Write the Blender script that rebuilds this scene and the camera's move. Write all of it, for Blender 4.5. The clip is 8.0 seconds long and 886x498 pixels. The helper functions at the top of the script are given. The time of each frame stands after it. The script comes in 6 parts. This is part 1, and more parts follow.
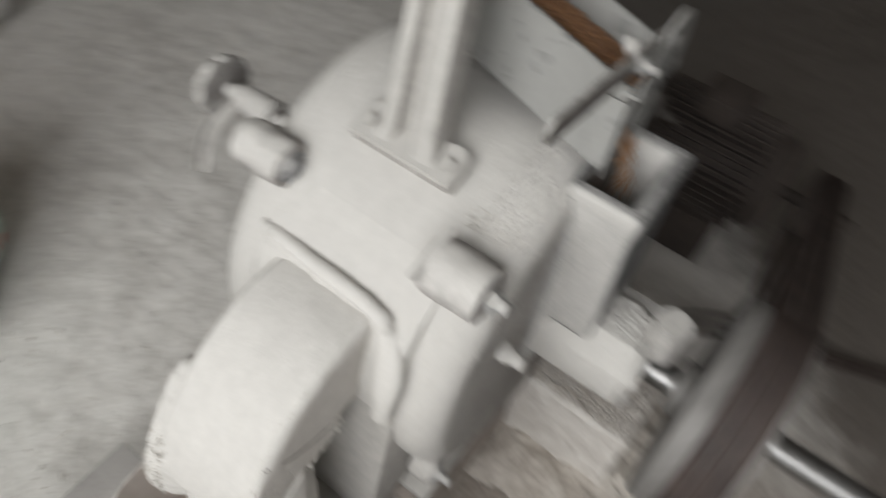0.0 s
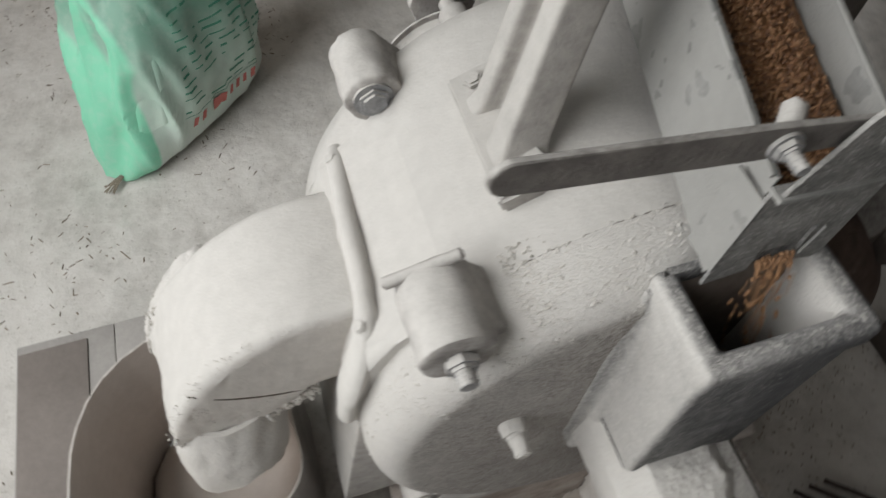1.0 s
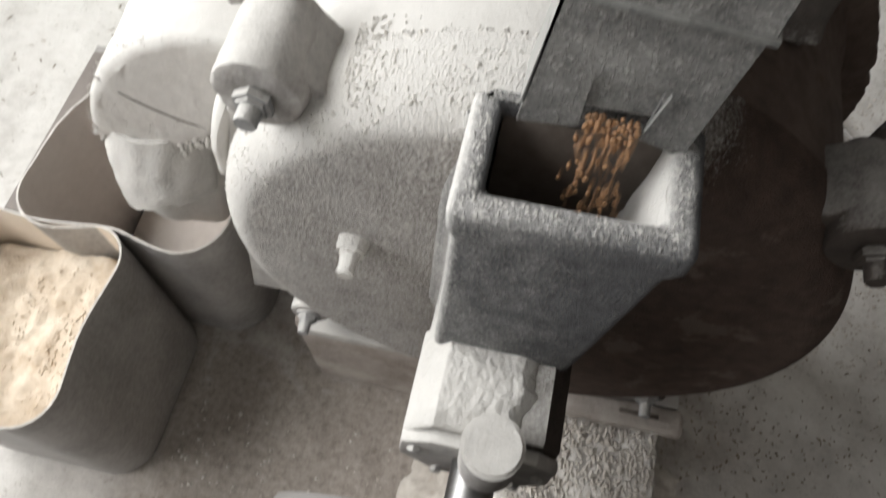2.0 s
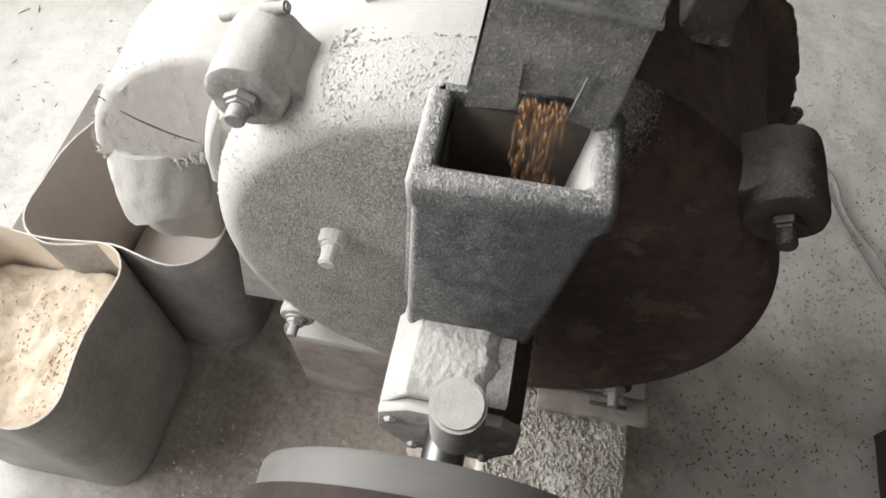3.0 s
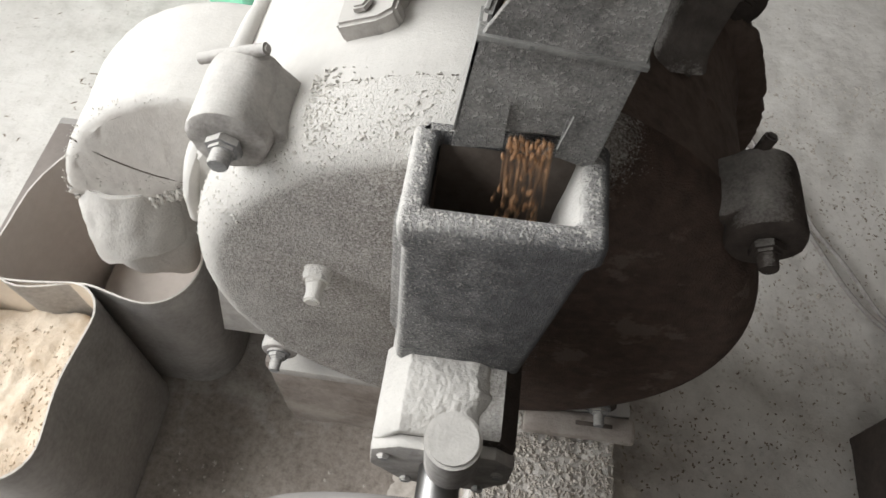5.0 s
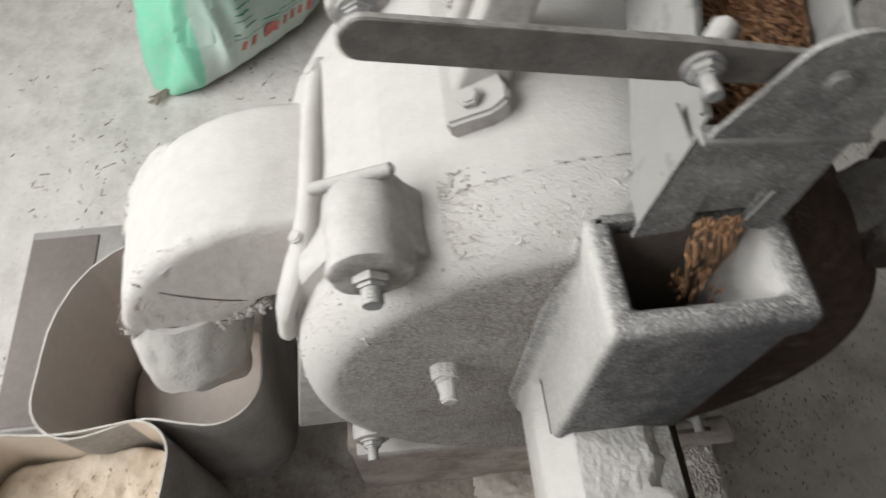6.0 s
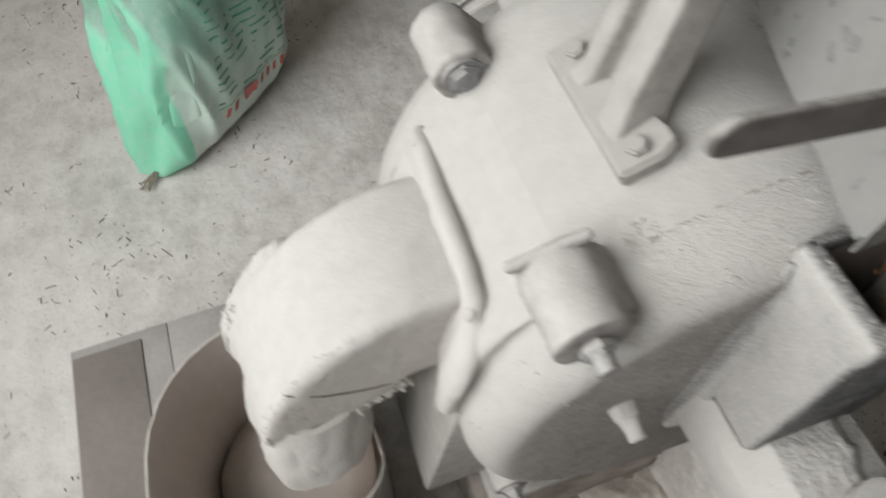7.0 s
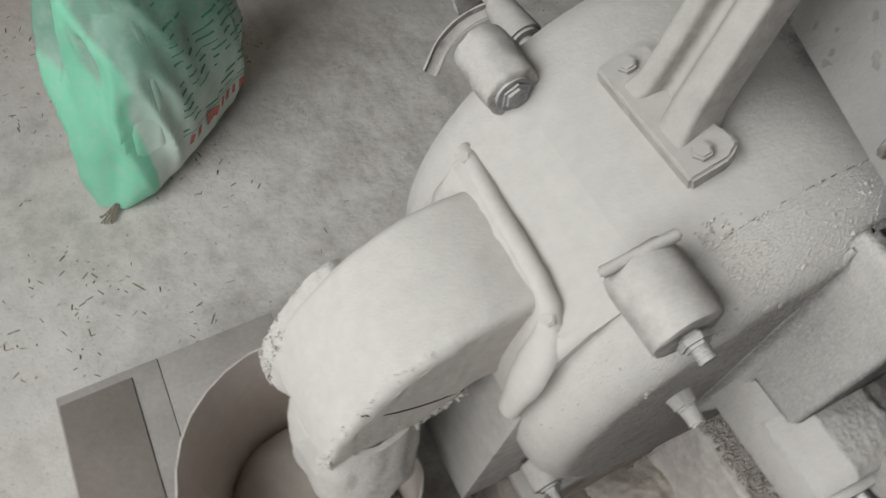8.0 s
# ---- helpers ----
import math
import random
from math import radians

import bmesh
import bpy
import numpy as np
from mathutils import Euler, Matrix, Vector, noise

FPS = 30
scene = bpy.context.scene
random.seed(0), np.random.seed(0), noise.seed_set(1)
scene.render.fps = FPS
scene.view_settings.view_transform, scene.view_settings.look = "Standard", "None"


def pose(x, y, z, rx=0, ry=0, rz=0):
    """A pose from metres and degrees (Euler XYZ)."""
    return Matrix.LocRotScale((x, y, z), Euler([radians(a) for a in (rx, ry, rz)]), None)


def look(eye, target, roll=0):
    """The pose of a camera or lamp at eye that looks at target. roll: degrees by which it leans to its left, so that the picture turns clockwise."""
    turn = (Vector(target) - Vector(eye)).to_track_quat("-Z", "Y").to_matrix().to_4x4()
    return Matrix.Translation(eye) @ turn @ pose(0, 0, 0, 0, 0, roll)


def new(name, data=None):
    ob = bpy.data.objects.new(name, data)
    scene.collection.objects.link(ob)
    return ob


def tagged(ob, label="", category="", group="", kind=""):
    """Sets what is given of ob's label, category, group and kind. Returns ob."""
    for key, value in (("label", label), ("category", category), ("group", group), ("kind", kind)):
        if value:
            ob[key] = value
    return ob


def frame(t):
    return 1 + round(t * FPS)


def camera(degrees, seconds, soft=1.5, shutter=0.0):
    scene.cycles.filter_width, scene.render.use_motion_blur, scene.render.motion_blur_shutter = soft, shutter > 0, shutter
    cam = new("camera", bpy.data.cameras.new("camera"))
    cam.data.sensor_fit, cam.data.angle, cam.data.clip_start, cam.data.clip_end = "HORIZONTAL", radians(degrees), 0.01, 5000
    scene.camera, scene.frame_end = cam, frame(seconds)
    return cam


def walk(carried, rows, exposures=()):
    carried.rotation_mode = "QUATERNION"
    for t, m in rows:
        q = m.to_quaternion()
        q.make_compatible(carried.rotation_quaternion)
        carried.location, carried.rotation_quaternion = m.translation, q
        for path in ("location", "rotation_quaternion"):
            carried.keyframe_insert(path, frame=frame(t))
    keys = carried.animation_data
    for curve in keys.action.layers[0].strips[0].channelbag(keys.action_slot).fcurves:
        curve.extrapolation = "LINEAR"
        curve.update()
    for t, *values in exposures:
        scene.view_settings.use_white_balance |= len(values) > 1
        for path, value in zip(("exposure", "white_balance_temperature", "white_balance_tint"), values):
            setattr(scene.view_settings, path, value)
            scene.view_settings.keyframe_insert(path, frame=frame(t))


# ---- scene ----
cam = camera(64.5, 8.0, shutter=0.5)
PATH = [
    (0, (-0.595, -0.086, 1.379), (0.437, 0.552, -0.212), 6.7),
    (0.1, (-0.554, -0.1, 1.358), (0.375, 0.755, -0.193), 3.4),
    (0.2, (-0.5, -0.104, 1.352), (0.309, 0.871, -0.195), 2.2),
    (0.3, (-0.453, -0.123, 1.339), (0.238, 0.954, -0.198), 2.2),
    (0.4, (-0.415, -0.139, 1.334), (0.249, 0.946, -0.209), 4.1),
    (0.5, (-0.392, -0.145, 1.327), (0.241, 0.899, -0.257), 7.0),
    (0.7, (-0.342, -0.125, 1.297), (0.145, 0.851, -0.38), 5.3),
    (0.9, (-0.311, -0.116, 1.274), (0.016, 0.886, -0.426), -0.9),
    (1, (-0.293, -0.121, 1.272), (0.011, 0.899, -0.421), -0.6),
    (1.3, (-0.188, -0.155, 1.242), (0.002, 0.934, -0.425), 3.1),
    (1.5, (-0.106, -0.185, 1.226), (-0.119, 0.882, -0.465), 1.9),
    (1.6, (-0.071, -0.194, 1.213), (-0.181, 0.875, -0.474), 0.8),
    (1.8, (-0.036, -0.193, 1.177), (-0.203, 0.803, -0.549), 1.4),
    (2.1, (-0.027, -0.2, 1.155), (-0.207, 0.657, -0.643), 0.8),
    (2.2, (-0.022, -0.212, 1.157), (-0.188, 0.652, -0.639), 1.3),
    (3.3, (0.012, -0.27, 1.207), (-0.18, 0.747, -0.504), 0.4),
    (3.5, (0.012, -0.269, 1.214), (-0.176, 0.747, -0.499), 0.8),
    (4.2, (0.01, -0.269, 1.223), (-0.192, 0.775, -0.471), -0.4),
    (5.3, (-0.041, -0.232, 1.199), (-0.093, 0.791, -0.519), 1.6),
    (5.5, (-0.08, -0.207, 1.21), (-0.074, 0.802, -0.517), -3.0),
    (5.8, (-0.152, -0.175, 1.22), (-0.041, 0.831, -0.505), -3.7),
    (6, (-0.192, -0.167, 1.225), (-0.087, 0.843, -0.498), -0.4),
    (6.5, (-0.236, -0.177, 1.239), (-0.149, 0.898, -0.445), 1.5),
    (6.8, (-0.302, -0.134, 1.241), (-0.097, 0.863, -0.481), -0.7),
    (7, (-0.376, -0.077, 1.25), (-0.094, 0.905, -0.469), -3.9),
    (7.5, (-0.446, -0.042, 1.259), (0.001, 0.9, -0.448), 4.4),
    (8, (-0.517, -0.03, 1.269), (0.014, 0.881, -0.43), 4.3),
]
walk(cam, [(t, look(eye, target, roll)) for t, eye, target, roll in PATH],
     exposures=[(0, -0.12), (0.5, -0.06), (1, -0.08), (1.5, .03), (2.1, .74), (3.5, .84), (4.2, .64), (5.3, .66), (5.8, .40), (6.5, .08), (7, .02), (7.5, -.28), (8, -.32)])

# ---- world and light ----
AX, AZ = -0.02, 0.525          # the mill's shaft: x and z, it runs along y

world = bpy.data.worlds.new("world")
scene.world = world
world.use_nodes = True
wn = world.node_tree.nodes
sky = wn.new("ShaderNodeTexSky")
sky.sky_type, sky.sun_disc = "NISHITA", False
sky.sun_elevation, sky.sun_rotation = radians(42), radians(-70)
world.node_tree.links.new(sky.outputs[0], wn["Background"].inputs[0])
wn["Background"].inputs[1].default_value = 0.06

WINDOW = dict(y0=-0.95, y1=1.25, z0=1.0, z1=2.5)


def daylight(name, m, sx, sy, power, colour):
    data = bpy.data.lights.new(name, "AREA")
    data.shape, data.size, data.size_y, data.energy, data.color = "RECTANGLE", sx, sy, power, colour
    ob = new(name, data)
    ob.matrix_world = m
    return ob


daylight("window_daylight", look((-1.72, 0.15, 1.75), (-0.1, 0.3, 0.72)), 2.2, 1.4, 55, (0.98, 0.985, 0.975))
# added fill lamp that brightens the front faces
daylight("front_fill_light", look((-0.75, -3.1, 1.45), (-0.1, 0.0, 0.5)), 1.1, 1.9, 9.0, (1.0, 0.985, 0.96))


# ---- materials ----
def mat(name):
    m = bpy.data.materials.new(name)
    m.use_nodes = True
    nt = m.node_tree
    return m, nt, nt.nodes["Principled BSDF"]


def node(nt, kind, **kw):
    n = nt.nodes.new(kind)
    for k, v in kw.items():
        if k in n.inputs:
            n.inputs[k].default_value = v
    return n


def noise_tex(nt, scale, detail=6, rough=0.6, space="Object"):
    tc = nt.nodes.new("ShaderNodeTexCoord")
    n = node(nt, "ShaderNodeTexNoise", Scale=scale, Detail=detail, Roughness=rough)
    nt.links.new(tc.outputs[space], n.inputs["Vector"])
    return n


def ramp(nt, src, stops):
    r = nt.nodes.new("ShaderNodeValToRGB")
    e = r.color_ramp.elements
    while len(e) < len(stops):
        e.new(0.5)
    for k, (p, c) in zip(e, stops):
        k.position = p
        k.color = (*c, 1) if len(c) == 3 else c
    nt.links.new(src, r.inputs[0])
    return r


def mix(nt, fac, a, b):
    m = nt.nodes.new("ShaderNodeMix")
    m.data_type = "RGBA"
    nt.links.new(fac, m.inputs[0])
    for v, s in ((a, m.inputs[6]), (b, m.inputs[7])):
        if isinstance(v, tuple):
            s.default_value = (*v, 1)
        else:
            nt.links.new(v, s)
    return m.outputs[2]


def math_node(nt, op, a, b=0.0, clamp=False):
    m = nt.nodes.new("ShaderNodeMath")
    m.operation, m.use_clamp = op, clamp
    for v, s in ((a, m.inputs[0]), (b, m.inputs[1])):
        if isinstance(v, (int, float)):
            s.default_value = v
        else:
            nt.links.new(v, s)
    return m.outputs[0]


def bump(nt, bsdf, height, strength, distance):
    b = node(nt, "ShaderNodeBump", Strength=strength, Distance=distance)
    nt.links.new(height, b.inputs["Height"])
    nt.links.new(b.outputs[0], bsdf.inputs["Normal"])


def flour_iron(name, iron, flour=(0.56, 0.541, 0.511), low=0.15, high=0.6, lean=(-0.35, 0.15, 0.9), speck=0.5, coarse=0.003, metal=0.0, rough=0.85, drift=0.0, grit=330, grain=1.0, bare=0.0, peel=None, lee_shade=None, salt=0.0):
    """Iron on which flour has settled: thick where the surface faces the spout and the ceiling, thin and speckled
    elsewhere. The leftward lean also paints in the lit side.
    """
    m, nt, b = mat(name)
    geo = nt.nodes.new("ShaderNodeNewGeometry")
    dot = nt.nodes.new("ShaderNodeVectorMath")
    dot.operation = "DOT_PRODUCT"
    nt.links.new(geo.outputs["Normal"], dot.inputs[0])
    dot.inputs[1].default_value = lean
    big = noise_tex(nt, 9, 4)
    fine = noise_tex(nt, grit, 3, 0.7)
    mid = noise_tex(nt, 55, 4, 0.65)
    settle = math_node(nt, "ADD", dot.outputs["Value"], math_node(nt, "MULTIPLY", math_node(nt, "SUBTRACT", big.outputs[0], 0.5), 0.9))
    if drift:                       # more flour towards the spout's side, with the light's falloff painted in
        tc = nt.nodes.new("ShaderNodeTexCoord")
        sep = nt.nodes.new("ShaderNodeSeparateXYZ")
        nt.links.new(tc.outputs["Object"], sep.inputs[0])
        settle = math_node(nt, "SUBTRACT", settle, math_node(nt, "MULTIPLY", sep.outputs[0], drift))
        if lee_shade is not None:         # next to none beyond the feed chute, and the shade there painted in
            past = math_node(nt, "ADD", sep.outputs[0], math_node(nt, "MULTIPLY", math_node(nt, "SUBTRACT", big.outputs[0], 0.5), 0.08))
            settle = math_node(nt, "SUBTRACT", settle, math_node(nt, "MULTIPLY", math_node(nt, "MAXIMUM", math_node(nt, "SUBTRACT", past, lee_shade), 0.0), 26.0))
    # thick flour is even, thin flour is speckled
    thin = math_node(nt, "SUBTRACT", 1.2, math_node(nt, "MULTIPLY", settle, 0.6), True)
    thin = math_node(nt, "MAXIMUM", thin, 0.12)
    dots = math_node(nt, "ADD", math_node(nt, "MULTIPLY", math_node(nt, "SUBTRACT", fine.outputs[0], 0.5), speck * 2.2 * grain), math_node(nt, "MULTIPLY", math_node(nt, "SUBTRACT", mid.outputs[0], 0.5), speck))
    settle = math_node(nt, "ADD", settle, math_node(nt, "MULTIPLY", dots, thin))
    mr = node(nt, "ShaderNodeMapRange")
    mr.inputs["From Min"].default_value, mr.inputs["From Max"].default_value = low, high
    if bare:                        # patches rubbed down to the metal
        rub = noise_tex(nt, 26, 3, 0.6)
        settle = math_node(nt, "SUBTRACT", settle, math_node(nt, "MULTIPLY", math_node(nt, "GREATER_THAN", rub.outputs[0], 0.60), bare))
    nt.links.new(settle, mr.inputs["Value"])
    base = ramp(nt, mid.outputs[0], [(0.3, tuple(c * (0.9 if c > 0.4 else 0.7) for c in iron)), (0.75, tuple(c * (1.08 if c > 0.4 else 1.35) for c in iron))])
    under = base.outputs[0]
    if peel:                        # brown patches where old paint has come away
        flake = noise_tex(nt, 15, 8, 0.68)
        under = mix(nt, ramp(nt, flake.outputs[0], [(0.57, (0, 0, 0)), (0.62, (1, 1, 1))]).outputs[0], under, peel)
    white = ramp(nt, mid.outputs[0], [(0.25, tuple(c * 0.9 for c in flour)), (0.7, flour)])
    colour = mix(nt, mr.outputs[0], under, white.outputs[0])
    if salt:                        # single grains of meal sticking to the iron
        grains = noise_tex(nt, 310, 2, 0.6)
        worm = ramp(nt, grains.outputs[0], [(0.53, (0, 0, 0)), (0.60, (1, 1, 1))])
        cover = math_node(nt, "MULTIPLY", worm.outputs[0], math_node(nt, "MULTIPLY", mr.outputs[0], 4.5, True))
        colour = mix(nt, math_node(nt, "MULTIPLY", cover, salt), colour, flour)
    nt.links.new(colour, b.inputs["Base Color"])
    b.inputs["Roughness"].default_value = rough
    b.inputs["Metallic"].default_value = metal
    b.inputs["Specular IOR Level"].default_value = 0.25
    h = math_node(nt, "ADD", math_node(nt, "MULTIPLY", mid.outputs[0], 1.0), math_node(nt, "MULTIPLY", fine.outputs[0], 0.6 * grain))
    h = math_node(nt, "MULTIPLY", h, math_node(nt, "ADD", math_node(nt, "MULTIPLY", thin, 0.5), 0.4))
    if salt:
        h = math_node(nt, "ADD", h, math_node(nt, "MULTIPLY", cover, math_node(nt, "MAXIMUM", math_node(nt, "SUBTRACT", 0.60, math_node(nt, "MULTIPLY", mr.outputs[0], 0.72)), 0.0)))
    bump(nt, b, h, 0.9, coarse)
    return m


def plain(name, c0, c1, scale=14, rough=0.7, metal=0.0, bump_d=0.0015, fine=120, strength=0.4, spec=0.3):
    m, nt, b = mat(name)
    n1, n2 = noise_tex(nt, scale, 5), noise_tex(nt, fine, 4, 0.7)
    f = math_node(nt, "ADD", math_node(nt, "MULTIPLY", n1.outputs[0], 0.65), math_node(nt, "MULTIPLY", n2.outputs[0], 0.35))
    r = ramp(nt, f, [(0.32, c0), (0.66, c1)])
    nt.links.new(r.outputs[0], b.inputs["Base Color"])
    b.inputs["Roughness"].default_value, b.inputs["Metallic"].default_value = rough, metal
    b.inputs["Specular IOR Level"].default_value = spec
    bump(nt, b, f, strength, bump_d)
    return m


def concrete(name, c0, c1, c2, dark_zones=False):
    """Dusty trodden concrete: pale flour film, darker worn patches, pits and grit."""
    m, nt, b = mat(name)
    n1, n2, n3 = noise_tex(nt, 2.2, 5), noise_tex(nt, 13, 6, 0.65), noise_tex(nt, 90, 4, 0.7)
    n4 = noise_tex(nt, 34, 6, 0.7)
    f = math_node(nt, "ADD", math_node(nt, "MULTIPLY", n1.outputs[0], 0.42), math_node(nt, "ADD", math_node(nt, "MULTIPLY", n2.outputs[0], 0.38), math_node(nt, "MULTIPLY", n4.outputs[0], 0.20)))
    base = ramp(nt, f, [(0.38, c0), (0.5, c1), (0.62, c2)])
    spots = ramp(nt, n3.outputs[0], [(0.30, (0.45, 0.42, 0.38)), (0.40, (1, 1, 1))])
    mul = nt.nodes.new("ShaderNodeMix")
    mul.data_type, mul.blend_type = "RGBA", "MULTIPLY"
    mul.inputs[0].default_value = 0.5
    nt.links.new(base.outputs[0], mul.inputs[6])
    nt.links.new(spots.outputs[0], mul.inputs[7])
    col = mul.outputs[2]
    if dark_zones:                       # the mill's shadow, painted dark on the ground round the motor
        tc = nt.nodes.new("ShaderNodeTexCoord")
        sep = nt.nodes.new("ShaderNodeSeparateXYZ")
        nt.links.new(tc.outputs["Object"], sep.inputs[0])
        sx = math_node(nt, "ADD", sep.outputs[0], math_node(nt, "MULTIPLY", math_node(nt, "SUBTRACT", n2.outputs[0], 0.5), 0.5))
        sx = math_node(nt, "SUBTRACT", sx, math_node(nt, "MULTIPLY", math_node(nt, "MAXIMUM", math_node(nt, "SUBTRACT", sep.outputs[1], 0.45), 0.0), 0.8))
        sx = math_node(nt, "ADD", sx, math_node(nt, "MULTIPLY", math_node(nt, "MAXIMUM", math_node(nt, "SUBTRACT", -0.05, sep.outputs[1]), 0.0), 1.2))
        k = ramp(nt, math_node(nt, "MULTIPLY", sx, 0.5), [(0.385, (0, 0, 0)), (0.52, (0.93, 0.93, 0.93))])
        col = mix(nt, k.outputs[0], col, (0.10, 0.088, 0.078))
        # brown trodden meal in front of the mill, its shade painted in
        fy = math_node(nt, "ADD", sep.outputs[1], math_node(nt, "MULTIPLY", math_node(nt, "SUBTRACT", n2.outputs[0], 0.5), 0.55))
        fx = math_node(nt, "ADD", sep.outputs[0], math_node(nt, "MULTIPLY", math_node(nt, "SUBTRACT", n1.outputs[0], 0.5), 0.5))
        ky = ramp(nt, math_node(nt, "ADD", fy, 0.4), [(0.50, (0.85, 0.85, 0.85)), (0.80, (0, 0, 0))])
        kx = ramp(nt, math_node(nt, "MULTIPLY", math_node(nt, "ADD", fx, 1.0), 0.5), [(0.10, (0, 0, 0)), (0.25, (1, 1, 1)), (0.58, (1, 1, 1)), (0.70, (0.25, 0.25, 0.25))])
        meal = ramp(nt, n3.outputs[0], [(0.35, (0.15, 0.12, 0.098)), (0.7, (0.29, 0.25, 0.215))])
        col = mix(nt, math_node(nt, "MULTIPLY", ky.outputs[0], kx.outputs[0]), col, meal.outputs[0])
    nt.links.new(col, b.inputs["Base Color"])
    b.inputs["Roughness"].default_value = 0.95
    b.inputs["Specular IOR Level"].default_value = 0.15
    h = math_node(nt, "ADD", math_node(nt, "MULTIPLY", n2.outputs[0], 1.0), math_node(nt, "MULTIPLY", n3.outputs[0], 0.16))
    h = math_node(nt, "ADD", h, math_node(nt, "MULTIPLY", n4.outputs[0], 0.22))
    bump(nt, b, h, 0.6, 0.011)
    return m


# casing and cover darken past the chute: bare brown paint plus painted shade
M_CASING = flour_iron("flour_on_casing", (0.105, 0.078, 0.065), low=0.30, high=0.58, speck=0.22, lean=(-0.6, 0.1, 0.75), coarse=0.0014, peel=(0.085, 0.060, 0.048), drift=0.3, lee_shade=0.07, flour=(0.525, 0.507, 0.479))
M_COVER = flour_iron("flour_on_cover", (0.082, 0.056, 0.045), low=-0.80, high=1.0, speck=0.7, lean=(-1.5, 0.0, 2.1), coarse=0.0030, drift=1.7, grit=430, grain=2.4, peel=(0.135, 0.102, 0.083), lee_shade=0.03, salt=0.6)
M_THROAT = flour_iron("flour_on_throat", (0.125, 0.125, 0.130), low=-0.15, high=1.55, speck=0.7, lean=(-1.25, 0.0, 0.45), coarse=0.0028, grit=460, grain=1.5, salt=0.55)
M_BEARING = flour_iron("flour_on_bearing", (0.065, 0.052, 0.045), low=0.15, high=0.75, speck=0.35, lean=(-0.9, -0.1, 0.5))
M_SPOUT = flour_iron("flour_on_spout", (0.53, 0.502, 0.468), low=-0.35, high=0.35, speck=0.25, lean=(-0.3, 0.2, 0.9), coarse=0.0013)
M_WHITE = flour_iron("caked_flour", (0.52, 0.495, 0.46), low=-0.7, high=0.2, speck=0.2, coarse=0.0030)
M_CRUMB = plain("flour_crumb", (0.50, 0.475, 0.44), (0.60, 0.58, 0.545), 60, 0.95, 0.0, 0.0002, 200, 0.2, 0.1)
M_FLANGE = flour_iron("flour_on_flange", (0.54, 0.515, 0.48), low=-0.7, high=0.2, speck=0.15, coarse=0.0010)
M_LUG = flour_iron("flour_on_lug", (0.31, 0.29, 0.275), low=-0.35, high=1.1, speck=0.45, coarse=0.0016)
# dark copy of the lug iron: bare paint with the right side's shade in it
M_SHADELUG = flour_iron("shaded_lug_iron", (0.045, 0.036, 0.031), low=0.65, high=1.9, speck=0.35, coarse=0.0016)
M_BOLT = flour_iron("dusty_bolt", (0.22, 0.22, 0.225), low=-0.25, high=1.0, speck=0.4, rough=0.6)
M_SHEET = flour_iron("flour_on_chute", (0.16, 0.16, 0.156), low=-0.5, high=0.75, speck=0.4, lean=(-0.9, 0.0, 0.5), coarse=0.002, flour=(0.30, 0.295, 0.28), bare=0.8)
M_GATE = flour_iron("dusty_gate_plate", (0.135, 0.133, 0.130), low=0.0, high=1.7, speck=0.6, lean=(-0.3, -0.25, 0.7), coarse=0.0014, grit=450, grain=1.0, salt=0.35)
M_LEVER = flour_iron("dusty_lever_bar", (0.15, 0.138, 0.128), low=0.45, high=1.25, speck=0.55, coarse=0.002)
M_LEG = flour_iron("flour_on_bracket", (0.32, 0.30, 0.28), low=-0.6, high=0.8, speck=0.25, coarse=0.0014, flour=(0.47, 0.452, 0.425))
# dark copy of the bracket iron, shade of the right side included
M_SHADELEG = flour_iron("shaded_bracket", (0.095, 0.082, 0.073), low=0.35, high=1.1, speck=0.4)
M_STEEL = plain("bright_shaft_steel", (0.20, 0.195, 0.19), (0.32, 0.315, 0.31), 30, 0.42, 1.0, 0.0003)
M_PULLEY = plain("pulley_iron", (0.15, 0.142, 0.134), (0.235, 0.225, 0.214), 20, 0.6, 0.2, 0.001)
M_BELT = plain("belt_rubber", (0.030, 0.022, 0.020), (0.062, 0.044, 0.038), 20, 0.75, 0.0, 0.001)
M_MOTOR = plain("motor_iron", (0.036, 0.029, 0.026), (0.095, 0.077, 0.068), 10, 0.8, 0.0, 0.002)
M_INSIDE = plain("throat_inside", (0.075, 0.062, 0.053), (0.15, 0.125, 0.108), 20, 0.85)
M_BUCKET_OUT = plain("bucket_outside", (0.17, 0.158, 0.148), (0.42, 0.40, 0.38), 6, 0.5, 0.0, 0.001)
M_BUCKET_IN = plain("bucket_inside", (0.50, 0.447, 0.405), (0.62, 0.565, 0.52), 4, 0.75, 0.0, 0.0008, 60, 0.25)
M_RIM = plain("worn_rim", (0.38, 0.355, 0.325), (0.58, 0.55, 0.51), 30, 0.7)
M_TIN_IN = plain("tin_inside", (0.60, 0.52, 0.43), (0.74, 0.66, 0.56), 5, 0.8)
M_MEAL = plain("fresh_flour", (0.44, 0.35, 0.26), (0.68, 0.60, 0.50), 22, 0.95, 0.0, 0.010, 70, 0.8, 0.1)
M_TRAY = plain("tray_steel", (0.27, 0.255, 0.242), (0.40, 0.38, 0.36), 9, 0.7)
M_TRAY_SHADE = plain("tray_shade", (0.155, 0.135, 0.122), (0.235, 0.208, 0.19), 5, 0.8)
M_FLOOR = concrete("dusty_concrete", (0.46, 0.438, 0.41), (0.615, 0.592, 0.56), (0.69, 0.668, 0.637), dark_zones=True)
